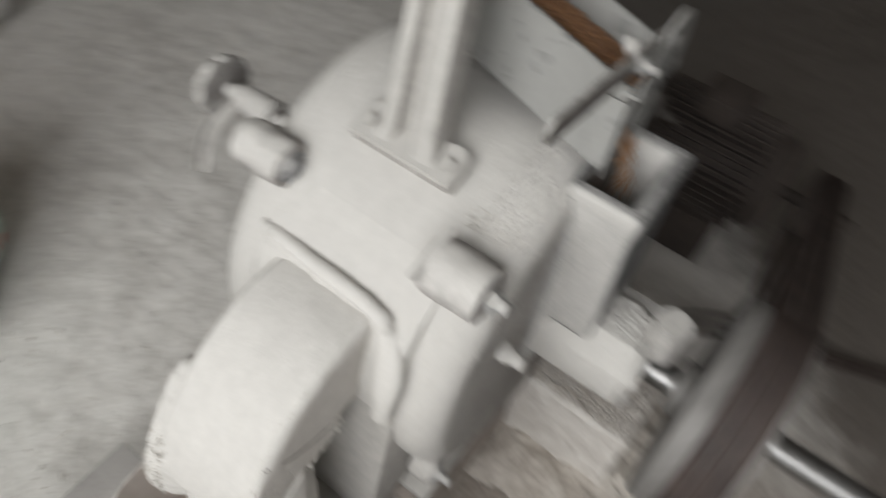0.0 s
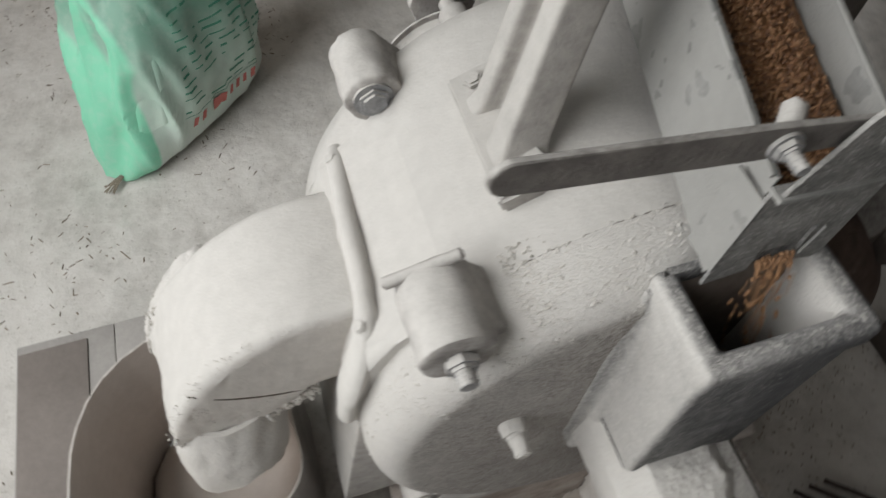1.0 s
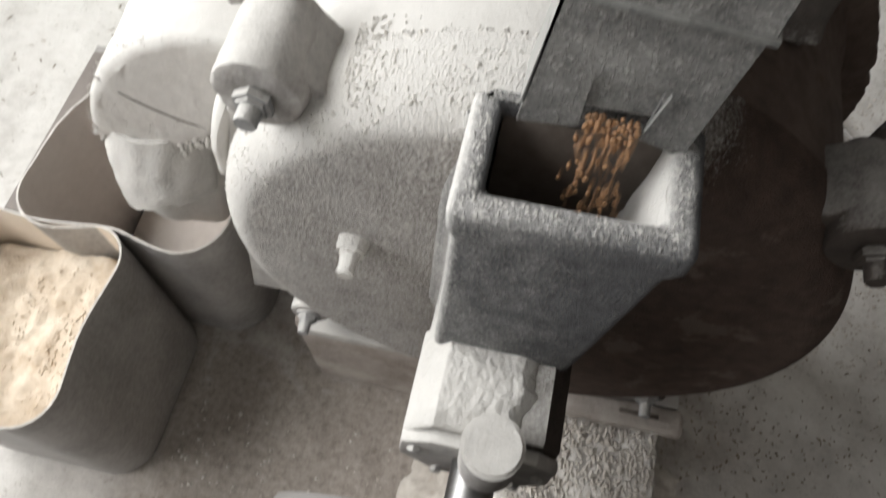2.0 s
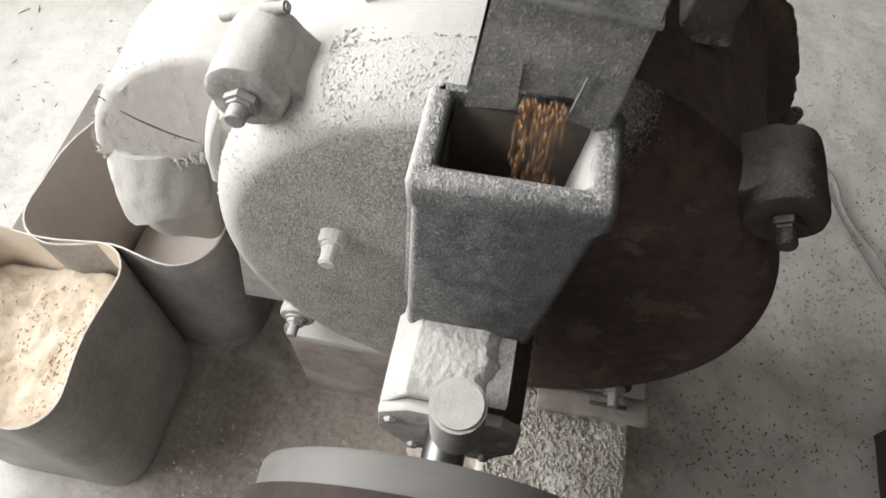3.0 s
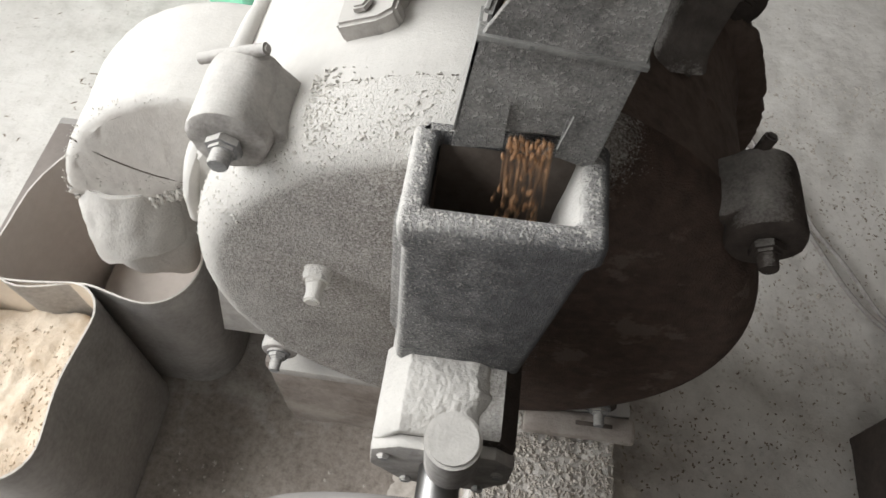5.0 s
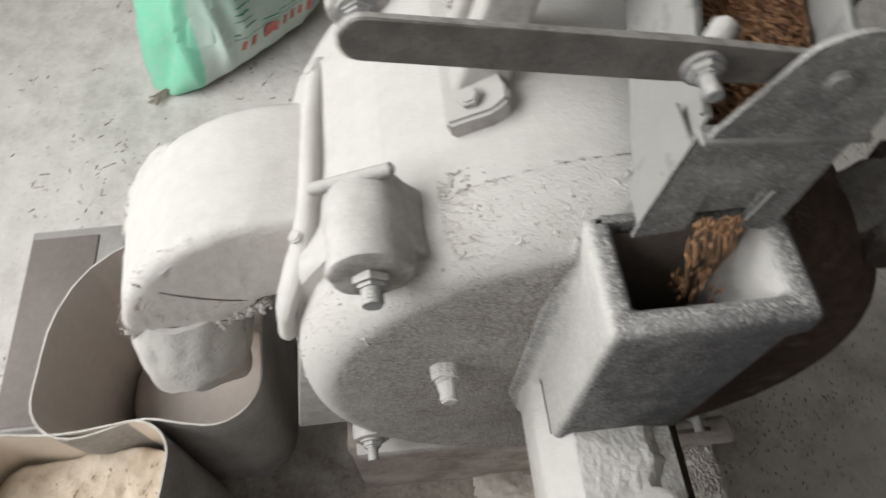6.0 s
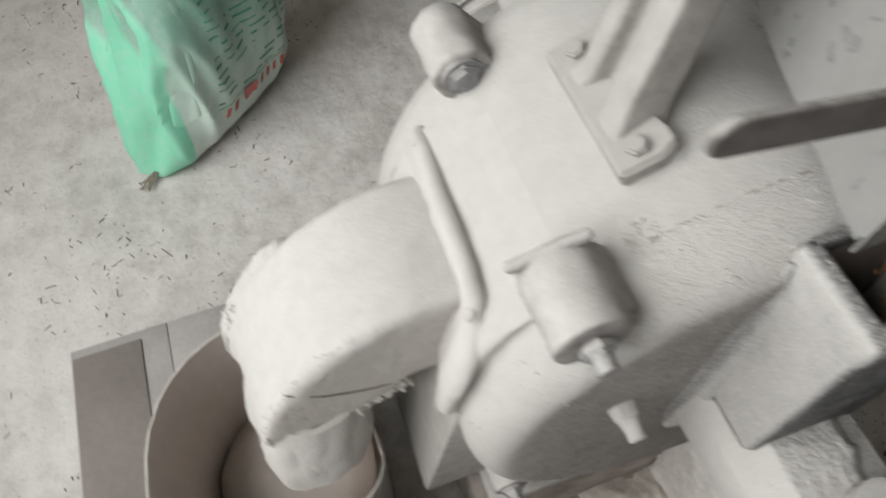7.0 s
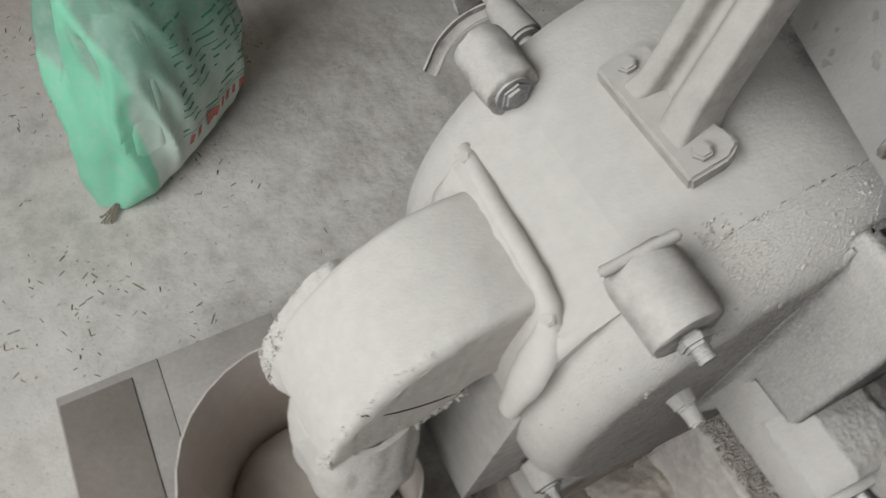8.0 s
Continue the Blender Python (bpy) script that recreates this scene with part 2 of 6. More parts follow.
M_PLINTH = concrete("plinth_concrete", (0.20, 0.17, 0.15), (0.34, 0.30, 0.27), (0.48, 0.44, 0.40))
M_STEP = plain("crumbly_flour_crust", (0.50, 0.465, 0.43), (0.74, 0.71, 0.67), 20, 0.95, 0.0, 0.006, 90, 0.8, 0.1)
# wall and ceiling tones are kept pale to bounce fill light
M_WALL = plain("pale_bounce_wall", (0.56, 0.535, 0.50), (0.68, 0.655, 0.62), 3, 0.95, 0.0, 0.004)
# dark brown so that the unseen east wall bounces little light
M_DARKWALL = plain("dark_unseen_wall", (0.12, 0.10, 0.088), (0.20, 0.175, 0.155), 3, 0.95, 0.0, 0.004)
M_CEIL = plain("pale_bounce_ceiling", (0.64, 0.63, 0.605), (0.74, 0.73, 0.705), 3, 0.95, 0.0, 0.003)
M_SPILL = plain("trodden_flour", (0.34, 0.30, 0.26), (0.60, 0.56, 0.51), 18, 0.95, 0.0, 0.006, 70, 0.7, 0.1)
M_CABLE = plain("dusty_cable", (0.26, 0.24, 0.225), (0.46, 0.44, 0.42), 30, 0.8)
M_CHAFF = plain("bran_bits", (0.11, 0.085, 0.065), (0.34, 0.285, 0.225), 40, 0.9)
M_ORANGE = plain("orange_sack", (0.52, 0.22, 0.035), (0.70, 0.33, 0.07), 12, 0.6)
M_WHITESACK = plain("white_sack", (0.52, 0.51, 0.49), (0.74, 0.73, 0.71), 25, 0.65)
M_HEM = plain("faded_hem", (0.42, 0.60, 0.52), (0.66, 0.74, 0.70), 60, 0.6)
M_INK = plain("sack_print", (0.05, 0.22, 0.15), (0.10, 0.32, 0.22), 40, 0.6)
M_RED = plain("sack_red_print", (0.50, 0.13, 0.11), (0.62, 0.22, 0.19), 40, 0.6)


def wheat_material():
    m, nt, b = mat("wheat_grain")
    geo = nt.nodes.new("ShaderNodeNewGeometry")
    r = ramp(nt, geo.outputs["Random Per Island"], [(0.0, (0.12, 0.055, 0.026)), (0.5, (0.24, 0.115, 0.052)), (1.0, (0.40, 0.225, 0.115))])
    nt.links.new(r.outputs[0], b.inputs["Base Color"])
    b.inputs["Roughness"].default_value = 0.42
    return m


M_WHEAT = wheat_material()


def sack_material():
    """Woven plastic: a green side panel, a milky front with a green cast, creased and dusty."""
    m, nt, b = mat("green_woven_sack")
    tc = nt.nodes.new("ShaderNodeTexCoord")
    sep = nt.nodes.new("ShaderNodeSeparateXYZ")
    nt.links.new(tc.outputs["Object"], sep.inputs[0])
    wob = noise_tex(nt, 6, 4)
    lean = math_node(nt, "SUBTRACT", sep.outputs[0], math_node(nt, "MULTIPLY", sep.outputs[2], 0.20))
    x = math_node(nt, "ADD", lean, math_node(nt, "MULTIPLY", math_node(nt, "SUBTRACT", wob.outputs[0], 0.5), 0.02))
    edge = ramp(nt, math_node(nt, "ADD", math_node(nt, "MULTIPLY", x, 2.0), 0.5), [(0.165, (0, 0, 0)), (0.18, (1, 1, 1))])
    up = ramp(nt, sep.outputs[2], [(0.02, (0.66, 0.74, 0.68)), (0.13, (0.56, 0.70, 0.61)), (0.33, (0.20, 0.38, 0.29))])
    c = mix(nt, edge.outputs[0], (0.24, 0.66, 0.45), up.outputs[0])
    n = noise_tex(nt, 40, 5)
    dust = ramp(nt, n.outputs[0], [(0.45, (0, 0, 0)), (0.85, (0.3, 0.3, 0.3))])
    c2 = mix(nt, dust.outputs[0], c, (0.66, 0.66, 0.62))
    nt.links.new(c2, b.inputs["Base Color"])
    b.inputs["Roughness"].default_value = 0.48
    b.inputs["Transmission Weight"].default_value = 0.0
    wave = node(nt, "ShaderNodeTexWave", Scale=180.0)
    nt.links.new(tc.outputs["Object"], wave.inputs["Vector"])
    h = math_node(nt, "ADD", math_node(nt, "MULTIPLY", n.outputs[0], 1.0), math_node(nt, "MULTIPLY", wave.outputs[1], 0.12))
    bump(nt, b, h, 0.4, 0.003)
    return m


M_SACK = sack_material()


# ---- mesh helpers ----
def finish(name, bm, material, sharp=38):
    bmesh.ops.recalc_face_normals(bm, faces=bm.faces)
    me = bpy.data.meshes.new(name)
    bm.to_mesh(me)
    bm.free()
    for p in me.polygons:
        p.use_smooth = True
    me.set_sharp_from_angle(angle=radians(sharp))
    me.materials.append(material)
    return me


def part(name, bm, material, parent, label="", sharp=38):
    ob = new(name, finish(name, bm, material, sharp))
    if parent:
        ob.parent = parent
    if label:
        ob["label"] = label
    return ob


def thing(name, label, category, group="", kind="", at=(0, 0, 0)):
    ob = new(name)
    ob.location = at
    ob.empty_display_size = 0.05
    return tagged(ob, label, category, group, kind)


def block(x0, x1, y0, y1, z0, z1, bevel=0.0, seg=2, bm=None):
    bm = bm or bmesh.new()
    got = bmesh.ops.create_cube(bm, size=1)["verts"]
    for v in got:
        v.co = ((x0 + x1) / 2 + v.co.x * (x1 - x0), (y0 + y1) / 2 + v.co.y * (y1 - y0), (z0 + z1) / 2 + v.co.z * (z1 - z0))
    if bevel:
        es = list({e for v in got for e in v.link_edges})
        bmesh.ops.bevel(bm, geom=es, offset=bevel, segments=seg, affect="EDGES", profile=0.6)
    return bm


def along(bm, verts, a, b):
    """Turns verts made along +z from 0 so that they run from a towards b."""
    d = (Vector(b) - Vector(a)).normalized()
    m = Matrix.Translation(a) @ d.to_track_quat("Z", "Y").to_matrix().to_4x4()
    bmesh.ops.transform(bm, matrix=m, verts=verts)


def rod(a, b, r, r2=None, seg=24, bevel=0.0, bm=None):
    bm = bm or bmesh.new()
    length = (Vector(b) - Vector(a)).length
    got = bmesh.ops.create_cone(bm, cap_ends=True, segments=seg, radius1=r, radius2=r if r2 is None else r2, depth=length)["verts"]
    for v in got:
        v.co.z += length / 2
    if bevel:
        es = [e for e in {e for v in got for e in v.link_edges} if abs(e.verts[0].co.z - e.verts[1].co.z) < 1e-6]
        new_geo = bmesh.ops.bevel(bm, geom=es, offset=bevel, segments=2, affect="EDGES")
        got = list({v for v in got if v.is_valid} | set(new_geo["verts"]))
    along(bm, got, a, b)
    return bm


def lathe(profile, seg=96):
    """Revolves (radius, y) pairs round the shaft."""
    bm = bmesh.new()
    rings = []
    for r, y in profile:
        if r < 1e-6:
            rings.append([bm.verts.new((AX, y, AZ))])
        else:
            rings.append([bm.verts.new((AX + r * math.cos(2 * math.pi * k / seg), y, AZ + r * math.sin(2 * math.pi * k / seg))) for k in range(seg)])
    for p, q in zip(rings, rings[1:]):
        for k in range(seg):
            j = (k + 1) % seg
            if len(p) == 1:
                bm.faces.new((p[0], q[k], q[j]))
            elif len(q) == 1:
                bm.faces.new((p[k], q[0], p[j]))
            else:
                bm.faces.new((p[k], q[k], q[j], p[j]))
    return bm


def prism(outline, y0, y1, bevel=0.0, seg=3):
    """An outline of (x, z) pairs drawn out along y."""
    bm = bmesh.new()
    a = [bm.verts.new((x, y0, z)) for x, z in outline]
    b = [bm.verts.new((x, y1, z)) for x, z in outline]
    bm.faces.new(a)
    bm.faces.new(b[::-1])
    n = len(a)
    for k in range(n):
        j = (k + 1) % n
        bm.faces.new((a[k], b[k], b[j], a[j]))
    if bevel:
        es = [e for e in bm.edges if abs(e.verts[0].co.y - e.verts[1].co.y) < 1e-6]
        bmesh.ops.bevel(bm, geom=es, offset=bevel, segments=seg, affect="EDGES", profile=0.5)
    return bm


def roughen(bm, amount, scale, seed=0.0, cuts=0):
    if cuts:
        bmesh.ops.subdivide_edges(bm, edges=bm.edges[:], cuts=cuts, use_grid_fill=True)
    bm.normal_update()
    for v in bm.verts:
        n = noise.noise(v.co * scale + Vector((seed, seed * 2, 0))) + 0.5 * noise.noise(v.co * scale * 2.7 + Vector((0, seed, 7)))
        v.co += v.normal * n * amount
    return bm


def hex_bolt(parent, a, d, r=0.014, head=0.011, shank=0.016, shank_r=None, name="bolt", material=None, washer=True):
    """A hexagon nut or head at a, looking along d, with the thread's end standing out of it."""
    d, a = Vector(d).normalized(), Vector(a)
    material = material or M_BOLT
    bm = rod(a, a + d * head, r, seg=6, bevel=r * 0.2)
    nut = part(name, bm, material, parent, sharp=30)
    if washer:
        part("washer", rod(a - d * 0.0015, a + d * 0.0025, r * 1.25, seg=24), material, nut)
    if shank > 0:
        tr = shank_r or r * 0.58
        bm = bmesh.new()
        turns = max(3, int(shank / 0.003))
        p = a + d * head
        for k in range(turns):
            rod(p + d * (shank * k / turns), p + d * (shank * (k + 0.75) / turns), tr, tr * 0.9, seg=14, bm=bm)
        rod(p - d * 0.002, p + d * shank * 0.98, tr * 0.86, seg=14, bm=bm)
        part("thread", bm, material, nut)
    return nut


def tube(points, r, seg=8, closed=False):
    bm = bmesh.new()
    pts = [Vector(p) for p in points]
    rings = []
    for k, p in enumerate(pts):
        t = (pts[min(k + 1, len(pts) - 1)] - pts[max(k - 1, 0)]).normalized()
        q = t.to_track_quat("Z", "Y").to_matrix()
        rings.append([bm.verts.new(p + q @ Vector((r * math.cos(2 * math.pi * i / seg), r * math.sin(2 * math.pi * i / seg), 0))) for i in range(seg)])
    for a, b in zip(rings, rings[1:]):
        for i in range(seg):
            bm.faces.new((a[i], a[(i + 1) % seg], b[(i + 1) % seg], b[i]))
    bm.faces.new(rings[0][::-1])
    bm.faces.new(rings[-1])
    return bm


def spline(points, n=12):
    """A smooth line through points."""
    p = [Vector(q) for q in points]
    p = [p[0] * 2 - p[1]] + p + [p[-1] * 2 - p[-2]]
    out = []
    for a, b, c, d in zip(p, p[1:], p[2:], p[3:]):
        for k in range(n):
            t = k / n
            out.append(0.5 * (2 * b + (c - a) * t + (2 * a - 5 * b + 4 * c - d) * t * t + (3 * b - a - 3 * c + d) * t ** 3))
    return out + [p[-2]]


# ---- setting ----
def floor_height(x, y):
    h = 0.006 * noise.noise((x * 2.2, y * 2.2, 0)) + 0.004 * noise.noise((x * 7, y * 7, 3)) + 0.0034 * noise.noise((x * 19, y * 19, 8)) + 0.0021 * noise.noise((x * 41, y * 41, 2))
    drift = math.exp(-(((x - 0.42) / 0.28) ** 2 + ((y - 0.1) / 0.3) ** 2)) * 0.03 + math.exp(-(((x + 0.1) / 0.3) ** 2 + ((y + 0.05) / 0.16) ** 2)) * 0.02
    return h - 0.006 + drift * (0.8 + 0.5 * noise.noise((x * 9, y * 9, 5)))


def build_room():
    bm = bmesh.new()
    n = 340
    x0, x1, y0, y1 = -1.78, 3.4, -3.2, 4.4
    grid = []
    for i in range(n + 1):
        row = []
        for j in range(n + 1):
            u, v = i / n, j / n
            x, y = ((b if q > 0 else -a) * math.sinh(2.4 * q) / math.sinh(2.4) for q, a, b in ((2 * u - 1, x0, x1), (2 * v - 1, y0, y1)))
            row.append(bm.verts.new((x, y, floor_height(x, y))))
        grid.append(row)
    for i in range(n):
        for j in range(n):
            bm.faces.new((grid[i][j], grid[i + 1][j], grid[i + 1][j + 1], grid[i][j + 1]))
    tagged(part("floor", bm, M_FLOOR, None, sharp=180), "worn grey concrete floor dusted with flour", "floor", kind="structure")
    h = 3.0
    # ceiling and walls are added out of view to shape the bounced light
    tagged(part("ceiling", block(x0 - 0.2, x1 + 0.2, y0 - 0.2, y1 + 0.2, h, h + 0.15), M_CEIL, None), "unseen pale ceiling that bounces fill light", "ceiling", kind="structure")
    tagged(part("wall_north", block(x0, x1, y1, y1 + 0.2, -0.1, h), M_WALL, None), "unseen pale wall that bounces fill light", "wall", kind="structure")
    # added out of view, dark to hold back fill from the right
    tagged(part("wall_east", block(x1, x1 + 0.2, y0, y1, -0.1, h), M_DARKWALL, None), "unseen dark brown wall that cuts the bounce light", "wall", kind="structure")
    # out of view; the gap is made up for the front fill lamp
    bm = block(x0, -1.30, y0 - 0.2, y0, -0.1, h)
    block(-0.20, x1, y0 - 0.2, y0, -0.1, h, bm=bm)
    block(-1.30, -0.20, y0 - 0.2, y0, 2.1, h, bm=bm)
    tagged(part("wall_south", bm, M_WALL, None), "unseen pale wall with an opening added for the front fill light", "wall", kind="structure")
    w = WINDOW
    bm = block(x0 - 0.2, x0, y0, w["y0"], -0.1, h)
    block(x0 - 0.2, x0, w["y1"], y1, -0.1, h, bm=bm)
    block(x0 - 0.2, x0, w["y0"], w["y1"], -0.1, w["z0"], bm=bm)
    block(x0 - 0.2, x0, w["y0"], w["y1"], w["z1"], h, bm=bm)
    tagged(part("wall_west", bm, M_WALL, None), "unseen pale wall with a wide window opening", "wall", kind="structure")
    bm = roughen(block(-30, 30, -30, 30, -0.35, -0.12), 0, 1)
    tagged(part("ground", bm, M_FLOOR, None), "pale bare yard ground outside", "ground", kind="structure")


def build_plinth():
    bm = block(-0.30, 0.215, 0.10, 0.40, -0.02, 0.245, 0.012, 2)
    roughen(bm, 0.004, 14, 2, cuts=10)
    tagged(part("mill_plinth", bm, M_PLINTH, None), "rough concrete plinth caked with flour under the mill", "plinth", kind="structure")
    # a crumbling step of the plinth, thick with spilt flour
    bm = block(0.015, 0.212, -0.125, 0.098, -0.02, 0.232, 0.010, 2)
    roughen(bm, 0.005, 16, 5, cuts=26)
    roughen(bm, 0.0035, 70, 9)
    tagged(part("plinth_step", bm, M_STEP, None, sharp=60), "crumbling plinth step thick with spilt flour", "plinth", kind="structure")


# ---- the mill ----
def lug(mill, x, z, y0, y1, r, material, inward, label, lump=0.0013):
    """A hinge lug: a barrel along y on the rim of the casing, webbed to it."""
    bm = bmesh.new()
    rings = []
    for k, (f, w) in enumerate([(0.0, 0.0), (0.0, 0.55), (0.0, 0.86), (0.015, 0.95), (0.05, 0.99), (0.2, 1.0), (0.4, 1.0), (0.6, 1.0), (0.8, 1.0), (0.95, 0.97), (1.0, 0.85), (1.0, 0.0)]):
        rings.append([bm.verts.new((x + r * max(w, 0.01) * math.cos(2 * math.pi * i / 40), y0 + (y1 - y0) * f, z + r * max(w, 0.01) * math.sin(2 * math.pi * i / 40))) for i in range(40)])
    for p, q in zip(rings, rings[1:]):
        for i in range(40):
            bm.faces.new((p[i], p[(i + 1) % 40], q[(i + 1) % 40], q[i]))
    bm.faces.new(rings[0])
    bm.faces.new(rings[-1][::-1])
    roughen(bm, lump, 45, x)
    d = Vector((AX - x, 0, AZ - z)).normalized()
    s = Vector((-d.z, 0, d.x))
    o = Vector((x, 0, z))
    a, b, c, e = o + s * r * 0.97, o - s * r * 0.97, o - s * r * 1.0 + d * inward, o + s * r * 1.0 + d * inward
    web = [(q.x, q.z) for q in (a, b, c, e)]
    web_bm = prism(web, y0 + 0.014, y1 - 0.001, 0.006, 3)
    me = bpy.data.meshes.new("web")
    web_bm.to_mesh(me)
    web_bm.free()
    bm.from_mesh(me)
    bpy.data.meshes.remove(me)
    return part("hinge_lug", bm, material, mill, label)


def polar(angle, r):
    return AX + r * math.cos(radians(angle)), AZ + r * math.sin(radians(angle))


SHOULDER = 0.2525              # where the cover's flat face turns into its rounded shoulder


def build_mill():
    mill = thing("flour_mill", "cast-iron disc flour mill coated with white flour dust", "flour mill")
    # casing drum, front cover and rear ring
    part("casing", lathe([(0.0, 0.128), (0.2865, 0.128), (0.2888, 0.1284), (0.2895, 0.130), (0.290, 0.15), (0.290, 0.335), (0.294, 0.348), (0.297, 0.36), (0.297, 0.40), (0.290, 0.425), (0.270, 0.44), (0.0, 0.445)], 128), M_CASING, mill, "drum casing white with flour on top and dark below")
    arc = [(0.0, 0.074), (0.06, 0.074), (0.12, 0.074), (0.17, 0.074), (0.21, 0.074), (0.238, 0.074)]
    arc += [(SHOULDER + (0.2905 - SHOULDER) * math.sin(a), 0.124 - 0.050 * math.cos(a)) for a in [radians(90 * k / 14) for k in range(15)]]
    cov = lathe(arc + [(0.2906, 0.137), (0.2902, 0.139)], 192)
    for v in cov.verts:                     # a crust that bulges a little towards the lower side
        d = Vector((v.co.x - AX, 0, v.co.z - AZ))
        if d.length > 0.15:
            k = max(0.0, (d.x - 0.9 * d.z) / d.length / 1.35)
            n = noise.noise(v.co * 26) + 0.6 * noise.noise(v.co * 75)
            v.co += d.normalized() * ((d.length - 0.15) / 0.14 * 0.024 * k * k + 0.0007 * n)
            v.co.y += 0.0008 * n
    cover = part("front_cover", cov, M_COVER, mill, "grey front cover speckled with flour")
    # crumbs caked on the cover's shoulder and along its joint
    bm = bmesh.new()
    rng = random.Random(31)
    for k in range(1900):
        a = radians(rng.gauss(112, 28))
        if rng.random() < 0.10:
            y, r = rng.gauss(0.137, 0.003), 0.2903
        else:
            q = radians(90 * rng.random() ** 0.6)
            r, y = SHOULDER + (0.2905 - SHOULDER) * math.sin(q), 0.124 - 0.050 * math.cos(q)
        x, z = AX + r * math.cos(a), AZ + r * math.sin(a)
        if x > 0.05 or noise.noise((x * 20, y * 20, z * 20)) < rng.uniform(-0.5, 0.35):
            continue
        c = rng.uniform(0.0006, 0.0013) * (1.7 if rng.random() < 0.08 else 1)
        m = Matrix.Translation((x, y, z)) @ Euler((rng.random() * 3, rng.random() * 3, 0)).to_matrix().to_4x4() @ Matrix.Diagonal((c * rng.uniform(0.8, 1.4), c, c * 0.8, 1))
        bmesh.ops.create_icosphere(bm, subdivisions=1, radius=1, matrix=m)
    part("flour_crust", bm, M_CRUMB, cover)["kind"] = "stuff"
    # crumbs fallen against the hinge lug
    bm = bmesh.new()
    for k in range(260):
        a = radians(119.5 - abs(rng.gauss(0, 3.0)))
        y = rng.uniform(0.088, 0.160)
        r = 0.2907 if y > 0.124 else SHOULDER + (0.2905 - SHOULDER) * math.sqrt(max(0.0, 1 - ((0.124 - y) / 0.050) ** 2))
        c = rng.uniform(0.0005, 0.0016)
        m = Matrix.Translation((AX + r * math.cos(a), y, AZ + r * math.sin(a))) @ Euler((rng.random() * 3, rng.random() * 3, 0)).to_matrix().to_4x4() @ Matrix.Diagonal((c * 1.6, c, c * 0.7, 1))
        bmesh.ops.create_icosphere(bm, subdivisions=1, radius=1, matrix=m)
    part("bran_crust", bm, M_CRUMB, cover, "loose crumbs of meal")["kind"] = "stuff"
    # broken dark line where cover and casing meet
    bm = bmesh.new()
    for k in range(150):
        a = 64 + 52 * k / 150
        if noise.noise((a * 0.9, 2, 0)) > 0.04:
            pts = []
            for q in (0.0, 0.5, 1.0):
                x, z = polar(a + q * 52 / 150 * rng.uniform(0.55, 1.0), 0.2903)
                pts.append((x, 0.1390 + 0.0010 * noise.noise((a * 0.6 + q, 5, 1)), z))
            b2 = tube(pts, rng.uniform(0.0003, 0.0007), 5)
            me = bpy.data.meshes.new("gap")
            b2.to_mesh(me)
            b2.free()
            bm.from_mesh(me)
            bpy.data.meshes.remove(me)
    part("joint_gap", bm, M_INSIDE, cover, "dark broken joint line")["kind"] = "stuff"
    bm = bmesh.new()
    rings = []
    for k in range(221):
        a = radians(-75 + 135 * k / 220)
        g = 0.022 * math.exp(-((math.degrees(a) - 4) / 26) ** 2) + 0.010 * math.exp(-((math.degrees(a) - 42) / 16) ** 2) + 0.020 * math.exp(-((math.degrees(a) - 47) / 1.6) ** 2)
        rings.append([bm.verts.new((AX + (r + g * (r > 0.29)) * math.cos(a), y, AZ + (r + g * (r > 0.29)) * math.sin(a))) for r, y in ((0.280, 0.352), (0.306, 0.366), (0.310, 0.370), (0.310, 0.380), (0.306, 0.384), (0.280, 0.384))])
    for a, b in zip(rings, rings[1:]):
        for k in range(6):
            bm.faces.new((a[k], a[(k + 1) % 6], b[(k + 1) % 6], b[k]))
    bm.faces.new(rings[0])
    bm.faces.new(rings[-1][::-1])
    for v in bm.verts:
        d = Vector((v.co.x - AX, 0, v.co.z - AZ))
        if d.length > 0.3:
            k = noise.noise((v.co.x * 16, 4, v.co.z * 16)) + 0.5 * noise.noise((v.co.x * 60, 1, v.co.z * 60))
            v.co -= d.normalized() * (max(0.0, k) * 0.012 + 0.004 * abs(noise.noise((v.co.x * 75, 6, v.co.z * 75))))
    part("rear_flange", bm, M_CASING, mill, "chipped rear flange ring")
    # hinge lugs and their bolts
    lx, lz = -0.2195, 0.769
    top = lug(mill, lx, lz, 0.083, 0.160, 0.034, M_LUG, 0.06, "flour-caked hinge lug", 0.0022)
    hex_bolt(top, (lx, 0.083, lz), (0, -1, 0), 0.0150, 0.012, 0.013, washer=False)
    pin = rod((lx - 0.042, 0.156, lz + 0.014), (lx + 0.024, 0.150, lz + 0.0395), 0.0055, seg=14, bevel=0.002)
    part("pin", pin, M_LUG, top)
    rx, rz = polar(38.5, 0.311)
    right = lug(mill, rx, rz, 0.085, 0.165, 0.033, M_SHADELUG, 0.06, "dark iron hinge lug, coloured for the mill's shaded side")
    hex_bolt(right, (rx, 0.085, rz), (0, -1, 0), 0.0145, 0.012, 0.013, material=M_SHADELUG, washer=False)
    part("pin", rod((rx - 0.008, 0.162, rz + 0.022), (rx - 0.003, 0.167, rz + 0.042), 0.0062, seg=12, bevel=0.002), M_SHADELUG, right)
    bx, bz = -0.216, 0.766
    back = lug(mill, bx, bz, 0.372, 0.445, 0.030, M_LUG, 0.05, "rear hinge lug under thick flour", 0.0035)
    hex_bolt(back, (bx, 0.371, bz), (0, -1, 0), 0.0165, 0.009, 0, washer=True)
    bx2, bz2 = polar(40, 0.315)
